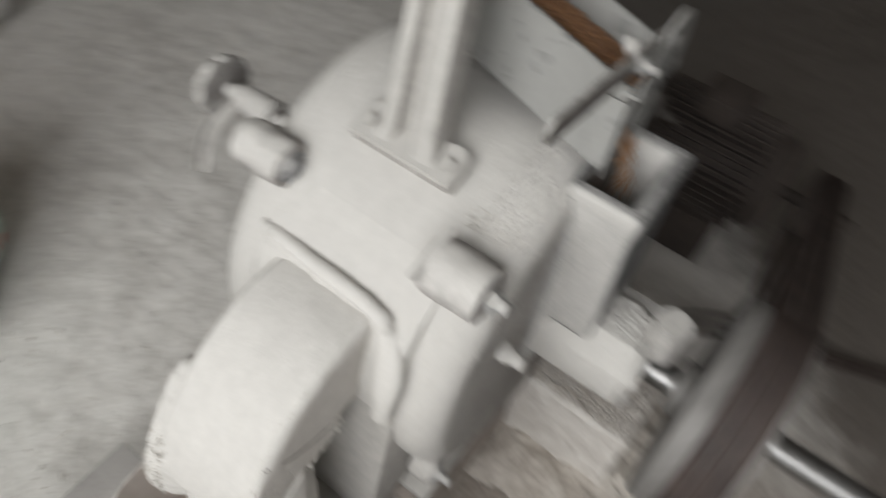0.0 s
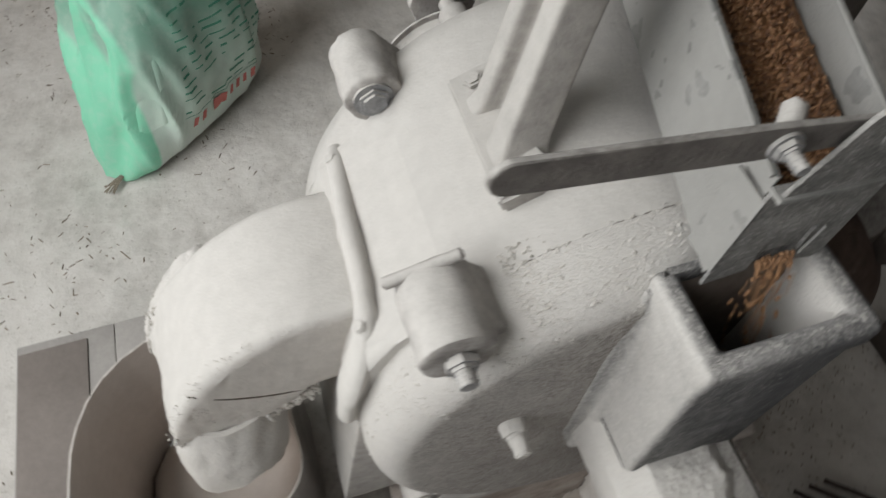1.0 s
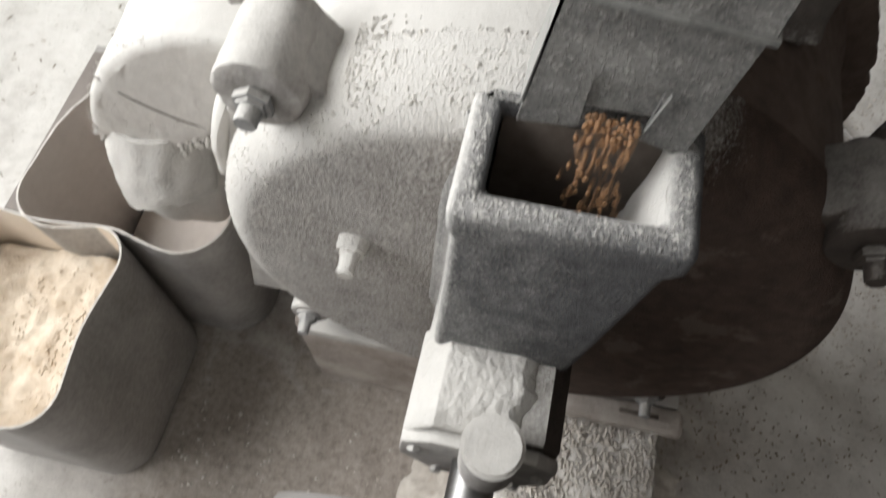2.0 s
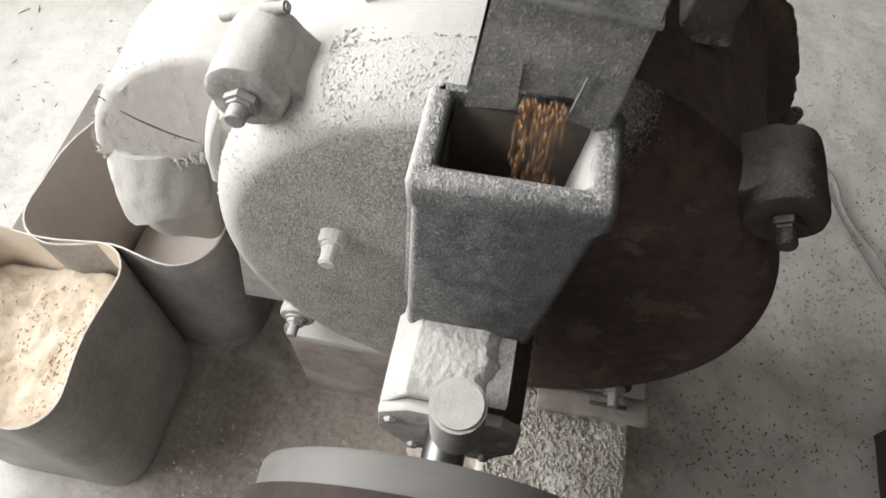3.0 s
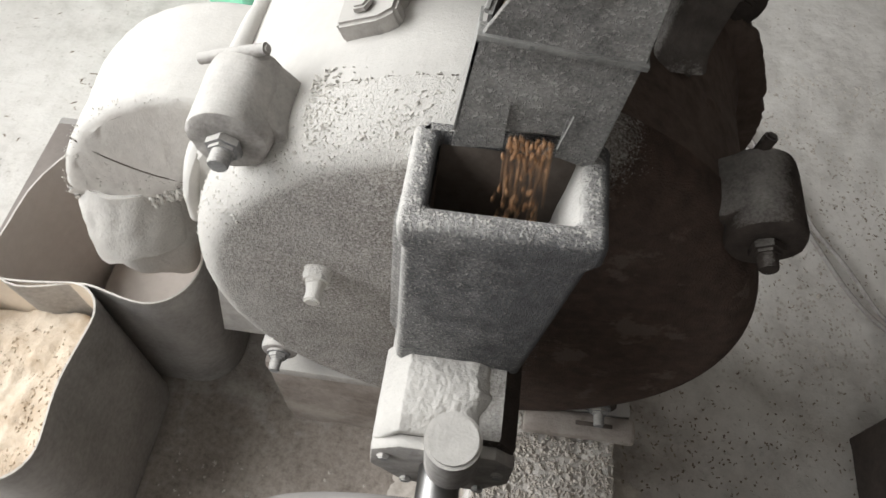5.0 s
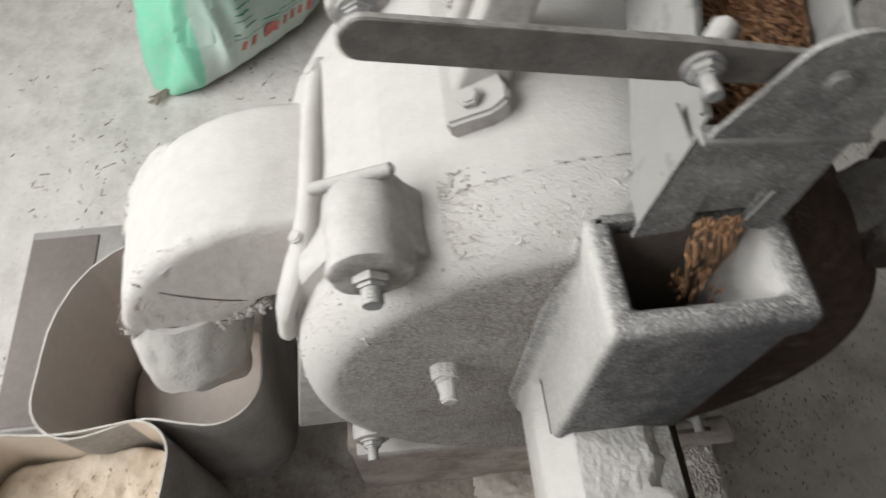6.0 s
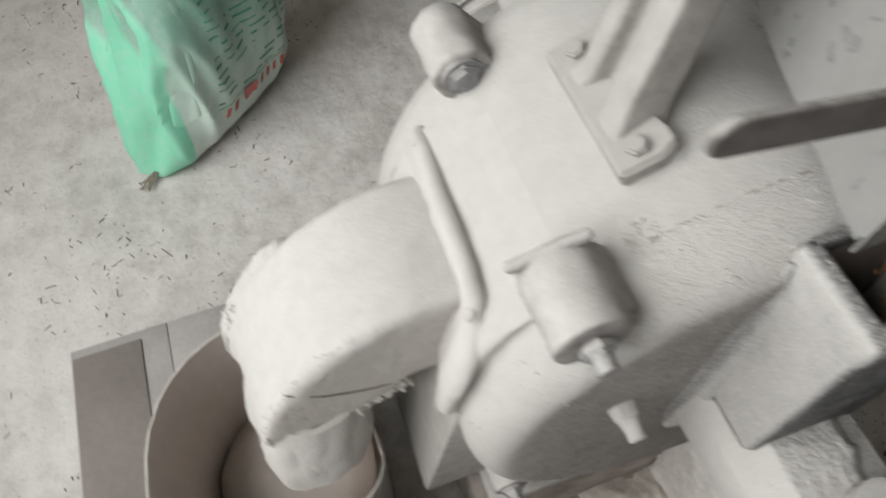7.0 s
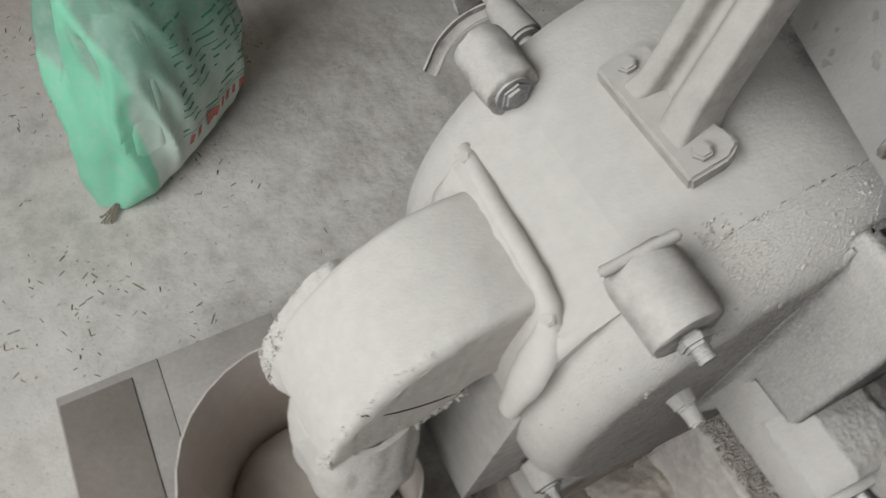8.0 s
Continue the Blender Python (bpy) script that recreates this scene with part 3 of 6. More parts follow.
    back2 = lug(mill, bx2, bz2, 0.372, 0.445, 0.030, M_SHADELUG, 0.05, "rear hinge lug")
    hex_bolt(back2, (bx2, 0.371, bz2), (0, -1, 0), 0.0165, 0.009, 0, material=M_SHADELUG)
    # the cover's lower ears with their bolts
    for a in (220, 309.5):
        ex, ez = polar(a, 0.311)
        ear = lug(mill, ex, ez, 0.088, 0.128, 0.024, M_LUG if a < 270 else M_SHADELUG, 0.05, "lower cover ear")
        hex_bolt(ear, (ex, 0.087, ez), (0, -1, 0), 0.0125, 0.010, 0.016)
    # base plate, with slotted feet
    bm = block(-0.285, 0.225, 0.085, 0.405, 0.245, 0.268, 0.005, 2)
    part("base_plate", bm, M_LEG, mill)
    bm = prism([(-0.312, 0.55), (-0.362, 0.268), (0.19, 0.268), (0.22, 0.40), (0.0, 0.42)], 0.132, 0.395, 0.005, 2)
    part("saddle", bm, M_LEG, mill, "dusty side of the mill's base casting")
    plate = part("foot_plate", roughen(block(0.08, 0.230, 0.050, 0.0845, 0.252, 0.2675, 0.005, 2), 0.0024, 40, 3, cuts=6), M_PLINTH, mill, "dusty slotted foot plate")
    # solid dark bar on the plate, painted as the shade in the slot's hole
    part("slot", block(0.150, 0.200, 0.0655, 0.0715, 0.2670, 0.2696, 0.0010), M_INSIDE, plate)
    # adjusting studs on the cover
    sx, sz = -0.166, 0.591
    stud = part("stud", roughen(rod((sx, 0.08, sz), (sx, 0.058, sz), 0.0155, 0.0135, seg=12, bevel=0.003), 0.0028, 70, 2, cuts=2), M_WHITE, mill, "flour-caked locking stud")
    part("stud_end", roughen(rod((sx, 0.062, sz), (sx, 0.040, sz - 0.002), 0.0100, 0.0080, seg=14, bevel=0.002), 0.0022, 90, 1, cuts=2), M_WHITE, stud)
    build_throat(mill)
    build_bearing(mill)
    build_spout(mill)
    # rear adjusting screw and handwheel
    part("adjusting_screw", rod((AX, 0.43, AZ + 0.02), (AX - 0.012, 0.72, AZ + 0.045), 0.014, seg=20), M_LUG, mill)
    part("screw_boss", rod((AX, 0.42, AZ + 0.02), (AX - 0.004, 0.56, AZ + 0.03), 0.045, 0.026, seg=28, bevel=0.004), M_LUG, mill)
    # curved locking handle on the screw: a bent channel with two turned-up edges
    line = spline([(AX - 0.004, 0.700, AZ + 0.035), (AX - 0.055, 0.706, AZ + 0.020), (AX - 0.098, 0.698, AZ - 0.002), (AX - 0.132, 0.676, AZ - 0.030)], 8)
    bm = bmesh.new()
    rows = []
    for p, q in zip(line, line[1:] + [line[-1] * 2 - line[-2]]):
        t = (q - p).normalized()
        up = (Vector((0, -0.5, 1)) - t * t.dot(Vector((0, -0.5, 1)))).normalized()
        side = t.cross(up)
        rows.append([bm.verts.new(p + side * a + up * b) for a, b in ((-0.013, 0.006), (-0.010, 0.007), (-0.006, -0.002), (0.006, -0.002), (0.010, 0.007), (0.013, 0.006), (0.009, -0.007), (-0.009, -0.007))])
    for a, b in zip(rows, rows[1:]):
        for k in range(8):
            bm.faces.new((a[k], a[(k + 1) % 8], b[(k + 1) % 8], b[k]))
    bm.faces.new(rows[0])
    bm.faces.new(rows[-1][::-1])
    roughen(bm, 0.0012, 60, 3)
    part("locking_handle", bm, M_LUG, mill, "curved grey locking handle", sharp=60)
    part("screw_collar", roughen(rod((AX - 0.008, 0.615, AZ + 0.037), (AX - 0.011, 0.700, AZ + 0.045), 0.030, 0.022, seg=28, bevel=0.005), 0.0018, 50), M_LUG, mill)
    return mill


def build_throat(mill):
    """The open feed throat on the cover: a tapering iron box with thick lips."""
    T = [(-0.064, 0.0), (0.071, 0.0), (0.071, 0.088), (-0.064, 0.088)]
    B = [(-0.076, -0.004), (0.041, -0.004), (0.041, 0.088), (-0.076, 0.088)]
    t = 0.0155
    zt, zb, zi = 0.816, 0.575, 0.62
    bm = bmesh.new()

    def ring(pts, z):
        return [bm.verts.new((x, y, z)) for x, y in pts]

    def inset(pts, d):
        (a, b), (c, _), (_, e), _ = pts
        return [(a + d, b + d), (c - d, b + d), (c - d, e - d * 0.5), (a + d, e - d * 0.5)]

    def lerp(k):
        return [(p[0] + (q[0] - p[0]) * k, p[1] + (q[1] - p[1]) * k) for p, q in zip(T, B)]

    lip = [(a - s * 0.004, b - w * 0.004) for (a, b), s, w in zip(T, (1, -1, -1, 1), (1, 1, 0, 0))]
    rings = [ring(inset(B, 0.004), zb), ring(B, zb + 0.006), ring(lerp(0.12), zt - 0.040), ring(lip, zt - 0.024), ring(lip, zt), ring(inset(T, t), zt), ring(inset(lerp(0.8), t), zi)]
    for p, q in zip(rings, rings[1:]):
        for k in range(4):
            j = (k + 1) % 4
            bm.faces.new((p[k], p[j], q[j], q[k]))
    bm.faces.new(rings[0][::-1])
    bm.faces.new(rings[-1])
    up = [e for e in bm.edges if abs(e.verts[0].co.z - e.verts[1].co.z) > 0.01 and e.calc_face_angle(0) > 0.6]
    bmesh.ops.bevel(bm, geom=up, offset=0.010, segments=5, affect="EDGES", profile=0.5)
    es = [e for e in bm.edges if e.calc_face_angle(0) > 0.6]
    bmesh.ops.bevel(bm, geom=es, offset=0.0072, segments=4, affect="EDGES", profile=0.5)
    throat = part("feed_throat", bm, M_THROAT, mill, "open iron feed throat, its lip rough with caked flour")
    # dark sheet over the inner walls: the throat's inner shade put into colour
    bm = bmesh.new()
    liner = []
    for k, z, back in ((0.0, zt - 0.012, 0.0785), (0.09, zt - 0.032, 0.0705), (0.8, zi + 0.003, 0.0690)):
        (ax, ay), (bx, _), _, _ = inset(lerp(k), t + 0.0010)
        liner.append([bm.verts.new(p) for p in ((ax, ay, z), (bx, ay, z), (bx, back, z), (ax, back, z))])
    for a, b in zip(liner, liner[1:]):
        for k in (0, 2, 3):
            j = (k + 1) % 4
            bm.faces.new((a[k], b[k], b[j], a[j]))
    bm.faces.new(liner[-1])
    part("shade_lining", bm, M_INSIDE, throat)
    # cast fillets between the throat's sides and the cover
    for side, (xa, xb, z0, z1) in ((-1, (-0.0640, -0.0850, 0.440, 0.800)), (1, (0.0700, 0.0390, 0.50, 0.800))):
        bm = bmesh.new()
        rows = []
        for i in range(13):
            u = i / 12
            z = z1 + (z0 - z1) * u
            x = xa + (xb - xa) * u - side * 0.004
            w = 0.017 * (0.45 + 0.55 * min(1.0, u * 4)) * (1 - 0.6 * max(0.0, u - 0.85) / 0.15)
            rows.append([bm.verts.new((x + side * p * w, 0.080 - q * w, z)) for p, q in ((0.0, 1.55), (0.25, 1.35), (0.38, 0.95), (0.60, 0.62), (0.95, 0.48), (1.4, 0.25), (1.4, -0.2), (0.0, -0.2))])
        for a, b in zip(rows, rows[1:]):
            for k in range(8):
                bm.faces.new((a[k], a[(k + 1) % 8], b[(k + 1) % 8], b[k]))
        bm.faces.new(rows[0])
        bm.faces.new(rows[-1][::-1])
        part("fillet", bm, M_THROAT if side < 0 else M_COVER, throat, sharp=70)
    # flour caked along the lip
    bm = bmesh.new()
    rng = random.Random(8)
    for k in range(130):
        side = rng.random()
        if side < 0.55:
            p = (rng.uniform(-0.058, 0.064), rng.uniform(0.005, 0.010), zt)
        elif side < 0.8:
            p = (rng.uniform(0.061, 0.067), rng.uniform(0.006, 0.06), zt)
        else:
            p = (rng.uniform(-0.060, -0.054), rng.uniform(0.006, 0.07), zt)
        s = rng.uniform(0.0004, 0.0011)
        m = Matrix.Translation(p) @ Euler((0, 0, rng.uniform(0, 3))).to_matrix().to_4x4() @ Matrix.Diagonal((s * rng.uniform(0.8, 2.0), s, s * 0.45, 1))
        bmesh.ops.create_icosphere(bm, subdivisions=1, radius=1, matrix=m)
    ob = part("flour_crust", bm, M_LUG, throat)
    ob["kind"] = "stuff"
    # flour caked on the inside of one wall
    bm = bmesh.new()
    rows = []
    for i in range(15):
        row = []
        for j in range(15):
            u, v = i / 14, j / 14
            edge = min(u, 1 - u, v, 1 - v)
            y, z = 0.019 + 0.058 * u, zt - 0.006 - 0.075 * v - 0.03 * v * u
            xr = 0.071 - 0.0155 - 0.030 * 0.8 * (zt - z) / 0.196
            row.append(bm.verts.new((xr - 0.0035 * min(1.0, edge * 6) - 0.0015 * noise.noise((y * 90, z * 90, 1)), y, z)))
        rows.append(row)
    for a, b in zip(rows, rows[1:]):
        for j in range(14):
            bm.faces.new((a[j], a[j + 1], b[j + 1], b[j]))
    geo = bmesh.ops.extrude_face_region(bm, geom=bm.faces[:])["geom"]
    bmesh.ops.translate(bm, verts=[g for g in geo if isinstance(g, bmesh.types.BMVert)], vec=(0.006, 0, 0))
    part("flour_layer", bm, M_WHITE, throat, "white flour caked inside the throat", sharp=60)


def build_bearing(mill):
    """Shaft bearing below the throat, with its grease cup and end flange."""
    bm = prism([(-0.088, 0.50), (-0.082, 0.56), (-0.06, 0.592), (0.03, 0.592), (0.046, 0.565), (0.046, 0.50), (0.02, 0.46), (-0.06, 0.46)], -0.072, 0.09, 0.006, 2)
    house = part("bearing_housing", bm, M_BEARING, mill, "bearing housing of the shaft")
    bm = prism([(-0.090, 0.505), (-0.086, 0.556), (-0.058, 0.578), (0.028, 0.578), (0.047, 0.556), (0.047, 0.50), (0.02, 0.455), (-0.06, 0.455)], -0.084, -0.070, 0.004, 2)
    end = part("end_flange", bm, M_LUG, house)
    for x, z in ((-0.074, 0.548), (0.033, 0.535), (-0.055, 0.475), (0.018, 0.475)):
        hex_bolt(end, (x, -0.084, z), (0, -1, 0), 0.0065, 0.005, 0, washer=False)
    # flour heap on the housing
    bm = bmesh.new()
    n = 84
    rows = []
    for i in range(n + 1):
        row = []
        for j in range(n + 1):
            v = j / n
            y = -0.0735 + 0.088 * v
            x1 = 0.016 + 0.006 * noise.noise((y * 45, 3, 1)) + 0.004 * noise.noise((y * 130, 8, 1)) - 0.016 * max(0.0, 0.5 - v)
            x = -0.086 + (x1 + 0.086) * i / n
            base = 0.5925 - max(0.0, -0.060 - x) * 1.42
            e = min(1.0, (x1 - x) / 0.012, (y + 0.0735) / 0.014, (x + 0.086) / 0.02 + 0.4)
            h = (0.0100 + 0.0034 * noise.noise((x * 24, y * 24, 4)) + 0.0012 * noise.noise((x * 75, y * 75, 2)) + 0.0007 * noise.noise((x * 190, y * 190, 6)) + 0.0004 * noise.noise((x * 420, y * 420, 6))) * max(0.0, e) ** 0.7
            row.append(bm.verts.new((x, y, base + h - 0.0015)))
        rows.append(row)
    for a, b in zip(rows, rows[1:]):
        for j in range(n):
            bm.faces.new((a[j], b[j], b[j + 1], a[j + 1]))
    geo = bmesh.ops.extrude_face_region(bm, geom=bm.faces[:])["geom"]
    for g in geo:
        if isinstance(g, bmesh.types.BMVert):
            g.co.z = 0.5885 - max(0.0, -0.060 - g.co.x) * 1.42 - 0.003
    part("flour_cake", bm, M_WHITE, house, "heap of caked white flour", sharp=70)
    gx, gy = -0.011, -0.086
    bm = rod((gx, gy, 0.560), (gx, gy, 0.631), 0.0245, seg=40, bevel=0.003)
    cup = part("grease_cup", bm, M_LUG, house, "round screw-down grease cup")
    part("cup_neck", rod((gx, gy, 0.53), (gx, gy, 0.562), 0.012, seg=16), M_BOLT, cup)


SPOUT_FRONT, SPOUT_BACK, EDGE = 0.186, 0.338, 0.014


def build_spout(mill):
    out = [(-0.250, 0.690), (-0.29, 0.695), (-0.335, 0.692), (-0.378, 0.679), (-0.416, 0.657), (-0.449, 0.627), (-0.478, 0.590), (-0.500, 0.548), (-0.514, 0.503),
           (-0.510, 0.498), (-0.485, 0.494), (-0.445, 0.490), (-0.404, 0.503), (-0.368, 0.526), (-0.346, 0.550), (-0.30, 0.556), (-0.250, 0.550)]

    def foot(x):
        return 0.489 + max(0.0, x + 0.445) * 0.5 + max(0.0, -0.445 - x) * 0.12

    fine = [(p.x, p.z) for p in spline([(x, 0, z) for x, z in out[:10]], 5)] + out[10:]
    m = len(fine)
    nrm = []
    for i in range(m):
        (ax, az), (bx, bz) = fine[i - 1], fine[(i + 1) % m]
        t = Vector((bx - ax, bz - az)).normalized()
        nrm.append((-t.y, t.x))             # points into the outline
    sign = 1 if (fine[12][1] + nrm[12][1] * 0.02) < fine[12][1] else -1

    def nose(x, y):                         # the front corner rounds off towards the tip
        k = max(0.0, min(1.0, (-0.435 - x) / 0.080))
        return 0.055 * k ** 1.4 * max(0.0, 1 - (y - SPOUT_FRONT) / 0.10)

    def section(y, d):
        out = []
        for (x, z), (nx, nz) in zip(fine, nrm):
            k = 0.0 if x > -0.27 else (0.35 if z < 0.50 else 1.0)
            out.append(bm.verts.new((x + sign * nx * d * k, y, z + sign * nz * d * k)))
        return out

    bm = bmesh.new()
    turns = [radians(90 * q / 6) for q in range(7)]
    rows = [section(SPOUT_FRONT + EDGE * (1 - math.sin(a)), EDGE * (1 - math.cos(a))) for a in turns[::-1]]
    rows += [section(SPOUT_FRONT + EDGE + (SPOUT_BACK - SPOUT_FRONT - EDGE - 0.015) * q / 6, 0.0) for q in range(1, 7)]
    rows += [section(SPOUT_BACK - 0.015 * (1 - math.sin(a)), 0.015 * (1 - math.cos(a))) for a in turns[1:]]
    for a, b in zip(rows, rows[1:]):
        for i in range(m):
            bm.faces.new((a[i], a[(i + 1) % m], b[(i + 1) % m], b[i]))
    bm.faces.new(rows[0][::-1])
    bm.faces.new(rows[-1])
    bmesh.ops.triangulate(bm, faces=[f for f in bm.faces if len(f.verts) > 4])
    for k in range(3):
        bmesh.ops.subdivide_edges(bm, edges=[e for e in bm.edges if e.calc_length() > 0.018], cuts=1, use_grid_fill=True)
    bmesh.ops.triangulate(bm, faces=[f for f in bm.faces if len(f.verts) > 4])
    for v in bm.verts:                      # the hood widens a little to its back
        k = max(0.0, min(1.0, (v.co.y - SPOUT_FRONT) / (SPOUT_BACK - SPOUT_FRONT)))
        if v.co.x < -0.40:
            v.co.x -= 0.010 * k * min(1.0, (-0.40 - v.co.x) / 0.1)
        v.co.y += nose(v.co.x, v.co.y)
    roughen(bm, 0.0016, 28, 4)
    roughen(bm, 0.0009, 90, 4)
    bm.normal_update()
    for v in bm.verts:                      # rougher below the seam
        k = max(0.0, min(1.0, (0.575 - v.co.z) / 0.03)) if v.co.y < 0.30 else 0.0
        v.co += v.normal * k * 0.0017 * (noise.noise(v.co * 75) + 0.7 * noise.noise(v.co * 190))
    spout = part("discharge_spout", bm, M_SPOUT, mill, "curved discharge spout thick with flour", sharp=60)
    # cracked seam along the lower side of the hood
    seam = spline([(-0.466, SPOUT_FRONT + 0.015, 0.607), (-0.44, SPOUT_FRONT - 0.0002, 0.588), (-0.415, SPOUT_FRONT - 0.0006, 0.573), (-0.385, SPOUT_FRONT - 0.0003, 0.560), (-0.352, SPOUT_FRONT + 0.0006, 0.552)], 8)
    part("seam", tube(seam, 0.0007, 6), M_INSIDE, spout, "dark cracked seam")
    # the hood's rear edge stands out as a ragged collar
    bm = bmesh.new()
    rings = []
    tip = [(p.x, p.z) for p in spline([(-0.440, 0, 0.634), (-0.470, 0, 0.598), (-0.496, 0, 0.548), (-0.510, 0, 0.510), (-0.514, 0, 0.475), (-0.508, 0, 0.450)], 8)]
    n = len(tip)
    for i, (x, z) in enumerate(tip):
        u = i / (n - 1)
        out = -0.008 + 0.036 * u ** 0.7 + 0.005 * noise.noise((x * 30, 3, z * 30)) + 0.003 * noise.noise((x * 110, 5, z * 110))
        dx, dz = -0.93, 0.36 - 0.3 * u
        rings.append([bm.verts.new(q) for q in ((x + 0.02, 0.352, z - 0.01), (x + dx * out, 0.350, z + dz * out), (x + dx * (out + 0.003), 0.338, z + dz * (out + 0.003)), (x + dx * out * 0.8, 0.312, z + dz * out * 0.8), (x + dx * 0.001, 0.280, z + dz * 0.001), (x + 0.02, 0.270, z - 0.01))])
    for a, b in zip(rings, rings[1:]):
        for k in range(6):
            bm.faces.new((a[k], a[(k + 1) % 6], b[(k + 1) % 6], b[k]))
    bm.faces.new(rings[0])
    bm.faces.new(rings[-1][::-1])
    bmesh.ops.subdivide_edges(bm, edges=bm.edges[:], cuts=1, use_grid_fill=True)
    roughen(bm, 0.0018, 55, 3)
    part("collar", bm, M_WHITE, spout, "ragged collar of caked flour", sharp=70)
    # shaggy flour hanging along the lower edges
    bm = bmesh.new()
    rng = random.Random(12)
    for k in range(2900):
        u = rng.random()
        if u < 0.16:                        # grains along the rounded front edge
            x, z = fine[rng.randrange(8, 42)]
            q = rng.uniform(0.1, 1.1)
            x, z = x + rng.uniform(-0.006, 0.006), z - EDGE * (1 - math.cos(q)) - 0.0005
            y = SPOUT_FRONT + EDGE * (1 - math.sin(q))
            if noise.noise((x * 60, 1, z * 60)) < rng.uniform(-0.4, 0.5):
                continue
            r, l = rng.uniform(0.0004, 0.0011), rng.uniform(0.7, 1.3)
        elif u < 0.50:                        # fringe under the front edge
            x = rng.uniform(-0.510, -0.345)
            z = foot(x) + rng.uniform(-0.014, 0.008)
            y = SPOUT_FRONT + rng.uniform(0.001, 0.024)
            r, l = rng.uniform(0.0014, 0.0036), rng.uniform(0.9, 2.8)
        elif u < 0.72:                      # crumbs on the band below the seam
            x = rng.uniform(-0.475, -0.34)
            z = 0.560 - 0.35 * (x + 0.40) - abs(rng.gauss(0, 0.026))
            y = SPOUT_FRONT + 0.0005
            r, l = rng.uniform(0.0005, 0.0012), rng.uniform(0.8, 1.5)
            if z < foot(x):
                continue
        else:                               # ragged edge of the collar
            v = 0.35 + 0.65 * rng.random()
            x, z = tip[int(v * (n - 1))]
            o = -0.008 + 0.036 * v ** 0.7
            x, z, y = x - 0.93 * o + rng.uniform(-0.002, 0.004), z + (0.36 - 0.3 * v) * o + rng.uniform(-0.004, 0.002), rng.uniform(0.322, 0.350)
            r, l = rng.uniform(0.0007, 0.0020), rng.uniform(0.9, 2.2)
        y += nose(x, y)
        m = Matrix.Translation((x, y, z)) @ Euler((rng.uniform(-0.5, 0.5), rng.uniform(-0.5, 0.5), 0)).to_matrix().to_4x4() @ Matrix.Diagonal((r, r, r * l, 1))
        bmesh.ops.create_icosphere(bm, subdivisions=1, radius=1, matrix=m)
    ob = part("flour_crust", bm, M_CRUMB, spout)
    ob["kind"] = "stuff"
    # hanging mouth: a swollen sleeve of caked flour, its lip scooped and drooping
    bm = bmesh.new()
    rings = []
    seg = 56
    for k in range(19):
        u = k / 18
        cx, cy, cz = -0.452 - 0.034 * u, 0.256 - 0.012 * u, 0.515 - 0.205 * u
        swell = 1 + 0.19 * math.sin(math.pi * min(1.0, u * 1.25))
        rx, ry = 0.060 * swell, 0.064 * swell
        ring = []
        for i in range(seg):
            a = 2 * math.pi * i / seg
            w = 1 + (0.06 * math.sin(3 * a + 1) + 0.05 * math.sin(6 * a + 2 + 2 * u)) * u
            droop = -0.030 * u * math.cos(a - 0.4) + 0.012 * u * math.sin(3 * a)
            ring.append(bm.verts.new((cx + rx * w * math.cos(a), cy + ry * w * math.sin(a), cz + droop)))
        rings.append(ring)
    lip = rings[-1]
    for f, dz in ((0.955, -0.004), (0.90, 0.001), (0.86, 0.020), (0.84, 0.07)):
        rings.append([bm.verts.new((-0.486 + (v.co.x + 0.486) * f, 0.244 + (v.co.y - 0.244) * f, v.co.z + dz)) for v in lip])
    for a, b in zip(rings, rings[1:]):
        for i in range(seg):
            j = (i + 1) % seg
            bm.faces.new((a[i], a[j], b[j], b[i]))
    roughen(bm, 0.004, 20, 4)
    roughen(bm, 0.0012, 70, 2)
    part("spout_mouth", bm, M_WHITE, spout, "drooping mouth caked with flour", sharp=75)
    # tongue of caked flour hanging before the mouth, its lip wavy
    bm = bmesh.new()
    rows = []
    for i in range(37):
        a = math.pi * (1.34 + 0.52 * i / 36)
        q = i / 36
        lip_z = 0.362 + 0.080 * max(0.0, 0.30 - q) / 0.30 + 0.065 * max(0.0, q - 0.75) / 0.25 - 0.024 * math.exp(-((q - 0.36) / 0.10) ** 2) + 0.012 * math.exp(-((q - 0.60) / 0.07) ** 2)
        row = []
        for j in range(15):
            u, v = i / 14, j / 14
            edge = min(u, 1 - u, v, 1 - v)
            y, z = 0.019 + 0.058 * u, zt - 0.006 - 0.075 * v - 0.03 * v * u
            xr = 0.071 - 0.0155 - 0.030 * 0.8 * (zt - z) / 0.196
            row.append(bm.verts.new((xr - 0.0035 * min(1.0, edge * 6) - 0.0015 * noise.noise((y * 90, z * 90, 1)), y, z)))
        rows.append(row)
    for a, b in zip(rows, rows[1:]):
        for j in range(14):
            bm.faces.new((a[j], a[j + 1], b[j + 1], b[j]))
    geo = bmesh.ops.extrude_face_region(bm, geom=bm.faces[:])["geom"]
    bmesh.ops.translate(bm, verts=[g for g in geo if isinstance(g, bmesh.types.BMVert)], vec=(0.006, 0, 0))
    part("flour_layer", bm, M_WHITE, throat, "white flour caked inside the throat", sharp=60)


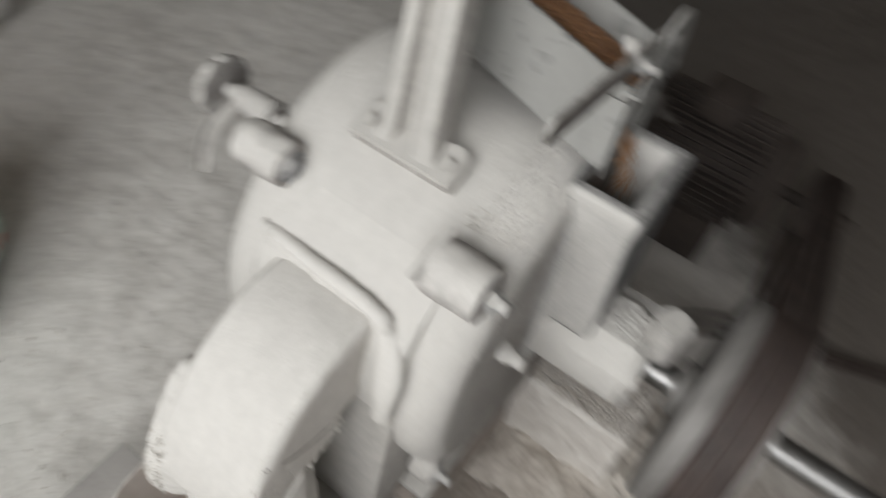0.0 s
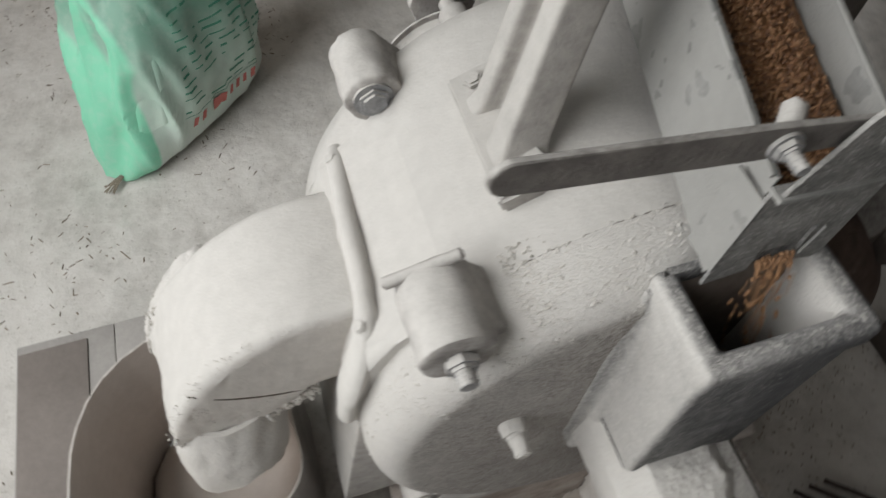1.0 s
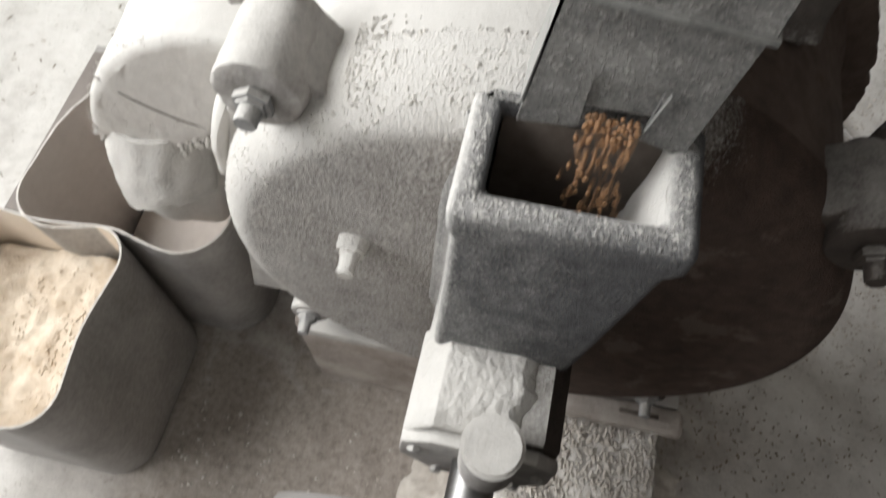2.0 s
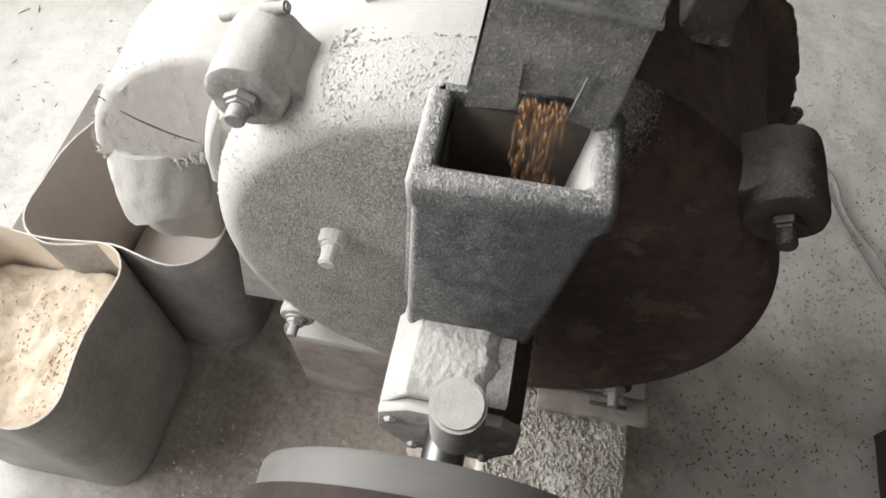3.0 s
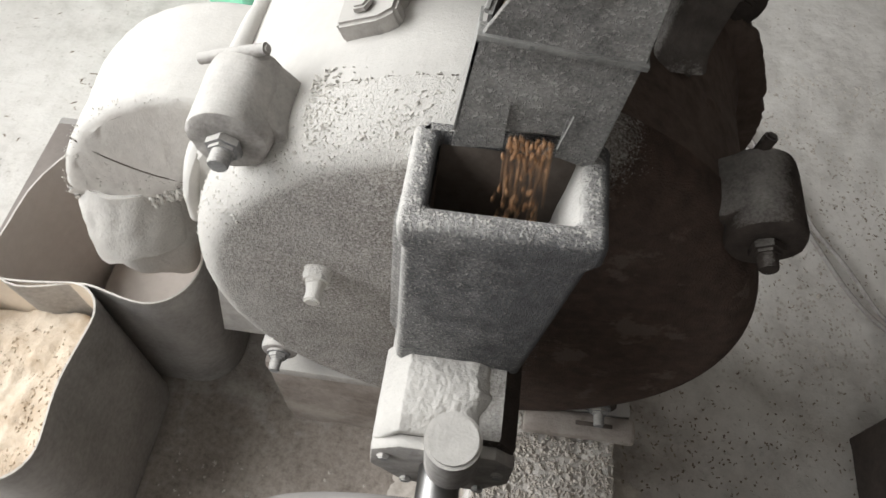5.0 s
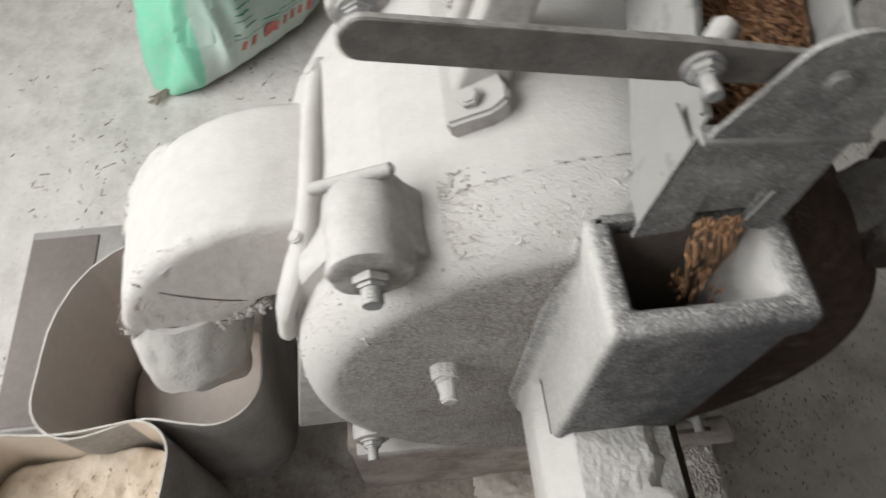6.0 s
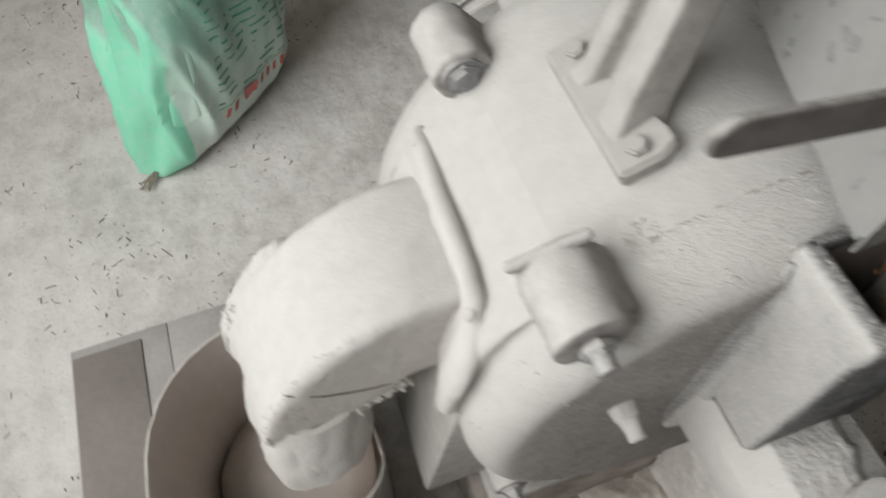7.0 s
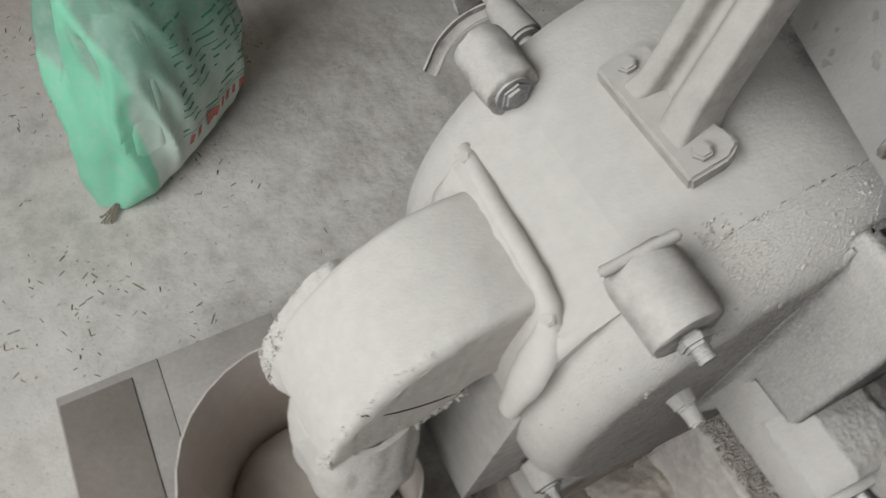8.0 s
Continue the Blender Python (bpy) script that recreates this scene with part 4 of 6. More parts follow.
def build_bearing(mill):
    """Shaft bearing below the throat, with its grease cup and end flange."""
    bm = prism([(-0.088, 0.50), (-0.082, 0.56), (-0.06, 0.592), (0.03, 0.592), (0.046, 0.565), (0.046, 0.50), (0.02, 0.46), (-0.06, 0.46)], -0.072, 0.09, 0.006, 2)
    house = part("bearing_housing", bm, M_BEARING, mill, "bearing housing of the shaft")
    bm = prism([(-0.090, 0.505), (-0.086, 0.556), (-0.058, 0.578), (0.028, 0.578), (0.047, 0.556), (0.047, 0.50), (0.02, 0.455), (-0.06, 0.455)], -0.084, -0.070, 0.004, 2)
    end = part("end_flange", bm, M_LUG, house)
    for x, z in ((-0.074, 0.548), (0.033, 0.535), (-0.055, 0.475), (0.018, 0.475)):
        hex_bolt(end, (x, -0.084, z), (0, -1, 0), 0.0065, 0.005, 0, washer=False)
    # flour heap on the housing
    bm = bmesh.new()
    n = 84
    rows = []
    for i in range(n + 1):
        row = []
        for j in range(n + 1):
            v = j / n
            y = -0.0735 + 0.088 * v
            x1 = 0.016 + 0.006 * noise.noise((y * 45, 3, 1)) + 0.004 * noise.noise((y * 130, 8, 1)) - 0.016 * max(0.0, 0.5 - v)
            x = -0.086 + (x1 + 0.086) * i / n
            base = 0.5925 - max(0.0, -0.060 - x) * 1.42
            e = min(1.0, (x1 - x) / 0.012, (y + 0.0735) / 0.014, (x + 0.086) / 0.02 + 0.4)
            h = (0.0100 + 0.0034 * noise.noise((x * 24, y * 24, 4)) + 0.0012 * noise.noise((x * 75, y * 75, 2)) + 0.0007 * noise.noise((x * 190, y * 190, 6)) + 0.0004 * noise.noise((x * 420, y * 420, 6))) * max(0.0, e) ** 0.7
            row.append(bm.verts.new((x, y, base + h - 0.0015)))
        rows.append(row)
    for a, b in zip(rows, rows[1:]):
        for j in range(n):
            bm.faces.new((a[j], b[j], b[j + 1], a[j + 1]))
    geo = bmesh.ops.extrude_face_region(bm, geom=bm.faces[:])["geom"]
    for g in geo:
        if isinstance(g, bmesh.types.BMVert):
            g.co.z = 0.5885 - max(0.0, -0.060 - g.co.x) * 1.42 - 0.003
    part("flour_cake", bm, M_WHITE, house, "heap of caked white flour", sharp=70)
    gx, gy = -0.011, -0.086
    bm = rod((gx, gy, 0.560), (gx, gy, 0.631), 0.0245, seg=40, bevel=0.003)
    cup = part("grease_cup", bm, M_LUG, house, "round screw-down grease cup")
    part("cup_neck", rod((gx, gy, 0.53), (gx, gy, 0.562), 0.012, seg=16), M_BOLT, cup)


SPOUT_FRONT, SPOUT_BACK, EDGE = 0.186, 0.338, 0.014


def build_spout(mill):
    out = [(-0.250, 0.690), (-0.29, 0.695), (-0.335, 0.692), (-0.378, 0.679), (-0.416, 0.657), (-0.449, 0.627), (-0.478, 0.590), (-0.500, 0.548), (-0.514, 0.503),
           (-0.510, 0.498), (-0.485, 0.494), (-0.445, 0.490), (-0.404, 0.503), (-0.368, 0.526), (-0.346, 0.550), (-0.30, 0.556), (-0.250, 0.550)]

    def foot(x):
        return 0.489 + max(0.0, x + 0.445) * 0.5 + max(0.0, -0.445 - x) * 0.12

    fine = [(p.x, p.z) for p in spline([(x, 0, z) for x, z in out[:10]], 5)] + out[10:]
    m = len(fine)
    nrm = []
    for i in range(m):
        (ax, az), (bx, bz) = fine[i - 1], fine[(i + 1) % m]
        t = Vector((bx - ax, bz - az)).normalized()
        nrm.append((-t.y, t.x))             # points into the outline
    sign = 1 if (fine[12][1] + nrm[12][1] * 0.02) < fine[12][1] else -1

    def section(y, d):
        out = []
        for (x, z), (nx, nz) in zip(fine, nrm):
            k = 0.0 if x > -0.27 else (0.35 if z < 0.50 else 1.0)
            out.append(bm.verts.new((x + sign * nx * d * k, y, z + sign * nz * d * k)))
        return out

    bm = bmesh.new()
    turns = [radians(90 * q / 6) for q in range(7)]
    rows = [section(SPOUT_FRONT + EDGE * (1 - math.sin(a)), EDGE * (1 - math.cos(a))) for a in turns[::-1]]
    rows += [section(SPOUT_FRONT + EDGE + (SPOUT_BACK - SPOUT_FRONT - EDGE - 0.015) * q / 6, 0.0) for q in range(1, 7)]
    rows += [section(SPOUT_BACK - 0.015 * (1 - math.sin(a)), 0.015 * (1 - math.cos(a))) for a in turns[1:]]
    for a, b in zip(rows, rows[1:]):
        for i in range(m):
            bm.faces.new((a[i], a[(i + 1) % m], b[(i + 1) % m], b[i]))
    bm.faces.new(rows[0][::-1])
    bm.faces.new(rows[-1])
    bmesh.ops.triangulate(bm, faces=[f for f in bm.faces if len(f.verts) > 4])
    for k in range(3):
        bmesh.ops.subdivide_edges(bm, edges=[e for e in bm.edges if e.calc_length() > 0.018], cuts=1, use_grid_fill=True)
    bmesh.ops.triangulate(bm, faces=[f for f in bm.faces if len(f.verts) > 4])
    for v in bm.verts:                      # the hood widens a little to its back
        k = max(0.0, min(1.0, (v.co.y - SPOUT_FRONT) / (SPOUT_BACK - SPOUT_FRONT)))
        if v.co.x < -0.40:
            v.co.x -= 0.010 * k * min(1.0, (-0.40 - v.co.x) / 0.1)
    roughen(bm, 0.0016, 28, 4)
    roughen(bm, 0.0009, 90, 4)
    bm.normal_update()
    for v in bm.verts:                      # rougher below the seam
        k = max(0.0, min(1.0, (0.575 - v.co.z) / 0.03)) if v.co.y < 0.30 else 0.0
        v.co += v.normal * k * 0.0017 * (noise.noise(v.co * 75) + 0.7 * noise.noise(v.co * 190))
    spout = part("discharge_spout", bm, M_SPOUT, mill, "curved discharge spout thick with flour", sharp=60)
    # cracked seam along the lower side of the hood
    seam = spline([(-0.466, SPOUT_FRONT + 0.003, 0.607), (-0.44, SPOUT_FRONT - 0.0002, 0.588), (-0.415, SPOUT_FRONT - 0.0006, 0.573), (-0.385, SPOUT_FRONT - 0.0003, 0.560), (-0.352, SPOUT_FRONT + 0.0006, 0.552)], 8)
    part("seam", tube(seam, 0.0010, 6), M_INSIDE, spout, "dark cracked seam")
    # the hood's rear edge stands out as a ragged collar
    bm = bmesh.new()
    rings = []
    tip = [(p.x, p.z) for p in spline([(-0.440, 0, 0.634), (-0.470, 0, 0.598), (-0.496, 0, 0.548), (-0.510, 0, 0.510), (-0.514, 0, 0.475), (-0.508, 0, 0.450)], 8)]
    n = len(tip)
    for i, (x, z) in enumerate(tip):
        u = i / (n - 1)
        out = -0.008 + 0.036 * u ** 0.7 + 0.005 * noise.noise((x * 30, 3, z * 30)) + 0.003 * noise.noise((x * 110, 5, z * 110))
        dx, dz = -0.93, 0.36 - 0.3 * u
        rings.append([bm.verts.new(q) for q in ((x + 0.02, 0.352, z - 0.01), (x + dx * out, 0.350, z + dz * out), (x + dx * (out + 0.003), 0.338, z + dz * (out + 0.003)), (x + dx * out * 0.8, 0.312, z + dz * out * 0.8), (x + dx * 0.001, 0.280, z + dz * 0.001), (x + 0.02, 0.270, z - 0.01))])
    for a, b in zip(rings, rings[1:]):
        for k in range(6):
            bm.faces.new((a[k], a[(k + 1) % 6], b[(k + 1) % 6], b[k]))
    bm.faces.new(rings[0])
    bm.faces.new(rings[-1][::-1])
    bmesh.ops.subdivide_edges(bm, edges=bm.edges[:], cuts=1, use_grid_fill=True)
    roughen(bm, 0.0018, 55, 3)
    part("collar", bm, M_WHITE, spout, "ragged collar of caked flour", sharp=70)
    # shaggy flour hanging along the lower edges
    bm = bmesh.new()
    rng = random.Random(12)
    for k in range(2900):
        u = rng.random()
        if u < 0.16:                        # grains along the rounded front edge
            x, z = fine[rng.randrange(8, 42)]
            q = rng.uniform(0.1, 1.1)
            x, z = x + rng.uniform(-0.006, 0.006), z - EDGE * (1 - math.cos(q)) - 0.0005
            y = SPOUT_FRONT + EDGE * (1 - math.sin(q))
            if noise.noise((x * 60, 1, z * 60)) < rng.uniform(-0.4, 0.5):
                continue
            r, l = rng.uniform(0.0004, 0.0011), rng.uniform(0.7, 1.3)
        elif u < 0.50:                        # fringe under the front edge
            x = rng.uniform(-0.510, -0.345)
            z = foot(x) + rng.uniform(-0.014, 0.008)
            y = SPOUT_FRONT + rng.uniform(0.001, 0.024)
            r, l = rng.uniform(0.0014, 0.0036), rng.uniform(0.9, 2.8)
        elif u < 0.72:                      # crumbs on the band below the seam
            x = rng.uniform(-0.475, -0.34)
            z = 0.560 - 0.35 * (x + 0.40) - abs(rng.gauss(0, 0.026))
            y = SPOUT_FRONT + 0.0005
            r, l = rng.uniform(0.0005, 0.0012), rng.uniform(0.8, 1.5)
            if z < foot(x):
                continue
        else:                               # ragged edge of the collar
            v = 0.35 + 0.65 * rng.random()
            x, z = tip[int(v * (n - 1))]
            o = -0.008 + 0.036 * v ** 0.7
            x, z, y = x - 0.93 * o + rng.uniform(-0.002, 0.004), z + (0.36 - 0.3 * v) * o + rng.uniform(-0.004, 0.002), rng.uniform(0.322, 0.350)
            r, l = rng.uniform(0.0007, 0.0020), rng.uniform(0.9, 2.2)
        m = Matrix.Translation((x, y, z)) @ Euler((rng.uniform(-0.5, 0.5), rng.uniform(-0.5, 0.5), 0)).to_matrix().to_4x4() @ Matrix.Diagonal((r, r, r * l, 1))
        bmesh.ops.create_icosphere(bm, subdivisions=1, radius=1, matrix=m)
    ob = part("flour_crust", bm, M_CRUMB, spout)
    ob["kind"] = "stuff"
    # hanging mouth: a swollen sleeve of caked flour, its lip scooped and drooping
    bm = bmesh.new()
    rings = []
    seg = 56
    for k in range(19):
        u = k / 18
        cx, cy, cz = -0.452 - 0.034 * u, 0.256 - 0.012 * u, 0.515 - 0.205 * u
        swell = 1 + 0.19 * math.sin(math.pi * min(1.0, u * 1.25))
        rx, ry = 0.060 * swell, 0.064 * swell
        ring = []
        for i in range(seg):
            a = 2 * math.pi * i / seg
            w = 1 + (0.06 * math.sin(3 * a + 1) + 0.05 * math.sin(6 * a + 2 + 2 * u)) * u
            droop = -0.030 * u * math.cos(a - 0.4) + 0.012 * u * math.sin(3 * a)
            ring.append(bm.verts.new((cx + rx * w * math.cos(a), cy + ry * w * math.sin(a), cz + droop)))
        rings.append(ring)
    lip = rings[-1]
    for f, dz in ((0.955, -0.004), (0.90, 0.001), (0.86, 0.020), (0.84, 0.07)):
        rings.append([bm.verts.new((-0.486 + (v.co.x + 0.486) * f, 0.244 + (v.co.y - 0.244) * f, v.co.z + dz)) for v in lip])
    for a, b in zip(rings, rings[1:]):
        for i in range(seg):
            j = (i + 1) % seg
            bm.faces.new((a[i], a[j], b[j], b[i]))
    roughen(bm, 0.004, 20, 4)
    roughen(bm, 0.0012, 70, 2)
    part("spout_mouth", bm, M_WHITE, spout, "drooping mouth caked with flour", sharp=75)
    # tongue of caked flour hanging before the mouth, its lip wavy
    bm = bmesh.new()
    rows = []
    for i in range(37):
        a = math.pi * (1.20 + 0.62 * i / 36)
        lip_z = 0.402 + 0.016 * math.sin(2.6 * a + 0.6) + 0.010 * math.cos(5.1 * a) - 0.012 * math.sin(math.pi * i / 36)
        row = []
        for j in range(15):
            u = j / 14
            z = 0.512 + (lip_z - 0.512) * u
            k = (0.515 - z) / 0.205
            side = math.sin(math.pi * i / 36)
            r = 0.060 * (1 + 0.19 * math.sin(math.pi * min(1.0, k * 1.25))) * 1.05 + 0.009 * side ** 0.6 - 0.003
            r += 0.003 * noise.noise((a * 3, u * 4, 2)) + 0.008 * side ** 0.5 * u ** 3
            row.append(bm.verts.new((-0.452 - 0.030 * k + r * math.cos(a), 0.254 - 0.014 * k + r * 1.02 * math.sin(a), z)))
        rows.append(row)
    for a, b in zip(rows, rows[1:]):
        for j in range(14):
            bm.faces.new((a[j], b[j], b[j + 1], a[j + 1]))
    bm.normal_update()
    bmesh.ops.solidify(bm, geom=bm.faces[:], thickness=0.007)
    roughen(bm, 0.0016, 45, 6)
    part("mouth_tongue", bm, M_WHITE, spout, "tongue of caked flour with a wavy lip", sharp=75)
    # flange and its rib
    bm = prism([(-0.188, 0.7602), (-0.226, 0.7335), (-0.260, 0.7070), (-0.284, 0.694), (-0.300, 0.65), (-0.312, 0.60), (-0.314, 0.55), (-0.306, 0.49), (-0.188, 0.49)], 0.137, 0.372, 0.011, 4)
    flange = part("spout_flange", bm, M_FLANGE, mill, "flour-covered flange joining spout and casing")
    rib = bmesh.new()
    line = spline([(-0.263, 0.378, 0.694), (-0.266, 0.345, 0.700), (-0.271, 0.27, 0.703), (-0.275, 0.20, 0.702), (-0.280, 0.172, 0.694), (-0.290, 0.158, 0.672), (-0.303, 0.151, 0.640), (-0.314, 0.147, 0.60), (-0.320, 0.146, 0.56)], 6)
    rings = []
    for k, p in enumerate(line):
        u = k / (len(line) - 1)
        t = (line[min(k + 1, len(line) - 1)] - line[max(k - 1, 0)]).normalized()
        out = Vector((p.x - AX, 0, p.z - AZ)).normalized()
        out = (out - t * t.dot(out)).normalized()
        w = t.cross(out)
        wide = 0.0110 + 0.011 * math.exp(-((u - 0.76) / 0.19) ** 2)
        wide *= 1 + 0.10 * noise.noise((k * 0.35, 2, 7))
        rings.append([rib.verts.new(p + w * wide * math.cos(2 * math.pi * i / 16) + out * 0.0105 * math.sin(2 * math.pi * i / 16)) for i in range(16)])
    for a, b in zip(rings, rings[1:]):
        for i in range(16):
            rib.faces.new((a[i], a[(i + 1) % 16], b[(i + 1) % 16], b[i]))
    rib.faces.new(rings[0][::-1])
    rib.faces.new(rings[-1])
    roughen(rib, 0.0014, 40, 2)
    part("rib", rib, M_FLANGE, flange)
    for x, y, z in ((-0.286, 0.168, 0.699), (-0.270, 0.362, 0.7035), (-0.321, 0.148, 0.565)):
        hex_bolt(flange, (x, y, z), (-0.5, 0, 0.85) if z > 0.6 else (-0.9, -0.4, 0), 0.0080, 0.0045, 0, washer=False, material=M_WHITE)


def build_handwheel(mill):
    hw = part("handwheel", scalloped_wheel((AX - 0.014, 0.735, AZ + 0.047), 0.052, 0.017), M_LUG, mill, "scalloped iron handwheel, grey and worn")
    part("hub", rod((AX - 0.014, 0.715, AZ + 0.046), (AX - 0.014, 0.690, AZ + 0.046), 0.0115, seg=16, bevel=0.003), M_BOLT, hw)


def scalloped_wheel(c, r, w):
    seg = 96
    out = []
    for k in range(seg):
        a = 2 * math.pi * k / seg
        rr = r * (0.93 + 0.13 * abs(math.cos(5 * a)))
        out.append((c[0] + rr * math.cos(a), c[2] + rr * math.sin(a)))
    return prism(out, c[1] - w / 2, c[1] + w / 2, 0.003, 2)


PULLEY_R = 0.158


def build_drive(mill):
    """Shaft and pulley turn together about the mill's axis."""
    o = Vector((AX, 0, AZ))
    shaft = part("shaft", rod((0, 0.05, 0), (0, -0.46, 0), 0.0205, seg=32, bevel=0.002), M_STEEL, mill, "bright turned steel shaft")
    prof = [(0.03, -0.148), (PULLEY_R - 0.012, -0.148), (PULLEY_R - 0.002, -0.1465), (PULLEY_R, -0.150), (PULLEY_R, -0.176)]
    for k in range(3):
        y = -0.176 - k * 0.020
        prof += [(PULLEY_R, y), (PULLEY_R - 0.012, y - 0.005), (PULLEY_R - 0.012, y - 0.011), (PULLEY_R, y - 0.016)]
    prof += [(PULLEY_R, -0.240), (PULLEY_R - 0.015, -0.240), (PULLEY_R - 0.02, -0.20), (0.05, -0.20), (0.045, -0.245), (0.018, -0.245)]
    bm = lathe(prof, 96)
    bmesh.ops.translate(bm, verts=bm.verts, vec=-o)
    pulley = part("pulley", bm, M_PULLEY, shaft, "grooved cast pulley")
    part("hub", rod((0, -0.125, 0), (0, -0.15, 0), 0.040, seg=32, bevel=0.004), M_PULLEY, pulley)
    for k in range(3):
        a = 2 * math.pi * k / 3
        p = Vector((0.031 * math.cos(a), -0.126, 0.031 * math.sin(a)))
        part("key_screw", rod(p, p + Vector((0, -0.005, 0)), 0.005, seg=6), M_BOLT, pulley)
    shaft.location = o
    return shaft


# ---- feed chute, its bracket and the lever ----
def build_chute():
    ch = thing("feed_chute", "sheet-steel grain feed chute dusted with flour", "grain chute")
    t = 0.0025
    slope, skew = 0.16, 0.17

    def wall(xt, xb, zt, zb, y0, y1, thick):
        bm = bmesh.new()
        vs = []
        for y in (y0, y1):
            dz, dx = (y - 0.06) * slope, (y - 0.06) * skew
            for x, z in ((xb, zb), (xb + thick, zb), (xt + thick, zt), (xt, zt)):
                vs.append(bm.verts.new((x + dx, y, z + dz)))
        for f in ((0, 1, 2, 3), (7, 6, 5, 4), (0, 4, 5, 1), (1, 5, 6, 2), (2, 6, 7, 3), (3, 7, 4, 0)):
            bm.faces.new([vs[i] for i in f])
        return bm

    left = part("left_wall", wall(-0.024, -0.038, 0.929, 0.822, 0.072, 0.62, t), M_SHEET, ch, "pale dusted side sheet with worn grey patches")
    part("edge_strip", tube([(-0.023, 0.075, 0.9305), (-0.023 + 0.53 * skew, 0.60, 0.9305 + 0.53 * slope)], 0.0022, 6), M_SHEET, left)
    right = part("right_wall", wall(0.071, 0.060, 0.925, 0.812, 0.072, 0.62, t), M_SHEET, ch)
    part("edge_strip", tube([(0.0725, 0.075, 0.9265), (0.0725 + 0.53 * skew, 0.60, 0.9265 + 0.53 * slope)], 0.0022, 6), M_SHEET, right)
    bm = bmesh.new()
    vs = [bm.verts.new((x + (y - 0.06) * skew, y, z + (y - 0.06) * slope)) for y in (0.085, 0.62) for x, z in ((-0.034, 0.826), (0.06, 0.826), (0.06, 0.829), (-0.034, 0.829))]
    for f in ((0, 1, 2, 3), (7, 6, 5, 4), (0, 4, 5, 1), (1, 5, 6, 2), (2, 6, 7, 3), (3, 7, 4, 0)):
        bm.faces.new([vs[i] for i in f])
    part("bottom", bm, M_SHEET, ch)
    # gate plate across the mouth, with a sliding shutter and folded top edge
    out = [(-0.039, 0.818), (-0.003, 0.822), (-0.002, 0.866), (0.037, 0.864), (0.034, 0.820), (0.061, 0.810), (0.0725, 0.918), (-0.026, 0.928)]
    gate = part("gate_plate", prism(out, 0.066, 0.069, 0), M_GATE, ch, "grey steel gate plate with a slot")
    part("shutter", prism([(-0.006, 0.838), (0.038, 0.838), (0.040, 0.872), (-0.005, 0.873)], 0.0694, 0.0715, 0), M_GATE, gate)
    part("shutter_guide", tube([(0.0345, 0.0635, 0.832), (0.0400, 0.0625, 0.866)], 0.0012, 6), M_SHEET, gate)
    part("top_fold", block(-0.027, 0.074, 0.0575, 0.070, -0.0022, 0.0022, 0.0008), M_SHEET, gate).matrix_basis = pose(0, 0, 0.923, 0, 5.6, 0)
    part("side_flange", prism([(-0.0275, 0.915), (-0.0255, 0.915), (-0.0365, 0.835), (-0.0385, 0.835)], 0.066, 0.098, 0), M_SHEET, gate)
    # half-round pivot plate standing on the gate
    cx, cz, r = 0.034, 0.958, 0.0385
    outline = [(-0.024, 0.9265), (0.072, 0.9165)] + [(cx + r * math.cos(a), cz + r * math.sin(a)) for a in [radians(d) for d in range(-8, 141, 7)]]
    bm = prism(outline, 0.060, 0.0635, 0.0008, 1)
    disc = part("pivot_plate", bm, M_GATE, ch, "half-round pivot plate of dull steel")
    part("pivot_bolt", rod((0.030, 0.0605, 0.966), (0.030, 0.0555, 0.966), 0.0085, seg=20, bevel=0.002), M_GATE, disc)
    return ch


def build_lever():
    """Flat bar hung on the pivot plate, that trims the feed."""
    a, b = Vector((-0.203, 0.072, 1.005)), Vector((0.045, 0.066, 0.962))
    w = 0.0125
    d = (b - a).normalized()
    s = Vector((-d.z, 0, d.x))
    pts = []
    for k in range(9):
        t = math.pi / 2 + math.pi * k / 8
        p = a + d * (w * 0.9) * math.cos(t) + s * w * math.sin(t)
        pts.append((p.x, p.z))
    for f in (0.6, 1.0):
        p = a + (b - a) * f - s * w * (1 if f < 0.9 else 0.75)
        pts.append((p.x, p.z))
    for f in (1.0, 0.6):
        p = a + (b - a) * f + s * w * (1 if f < 0.9 else 0.75)
        pts.append((p.x, p.z))
    lever = thing("feed_lever", "flat steel lever bar bolted to the chute gate", "lever")
    part("bar", prism(pts, 0.0665, 0.0715, 0.001, 1), M_LEVER, lever)
    p = Vector((-0.041, 0.0665, 0.975))
    hex_bolt(lever, p, (0, -1, 0), 0.0085, 0.008, 0.012, material=M_BOLT)
    part("wing_nut", roughen(rod((-0.036, 0.0715, 0.976), (-0.024, 0.088, 0.983), 0.0085, 0.007, seg=18, bevel=0.003), 0.001, 60), M_LUG, lever, "flour-white knob")
    return lever


def rounded(corners, r, n=5):
    """A closed outline of (x, y) pairs with every corner rounded off."""
    out = []
    for p, q, s in zip(corners[-1:] + corners[:-1], corners, corners[1:] + corners[:1]):
        p, q, s = Vector(p), Vector(q), Vector(s)
        a = q + (p - q).normalized() * min(r, 0.45 * (p - q).length)
        b = q + (s - q).normalized() * min(r, 0.45 * (s - q).length)
        for k in range(n):
            t = k / (n - 1)
            out.append(tuple(a * (1 - t) ** 2 + q * 2 * t * (1 - t) + b * t * t))
    return out


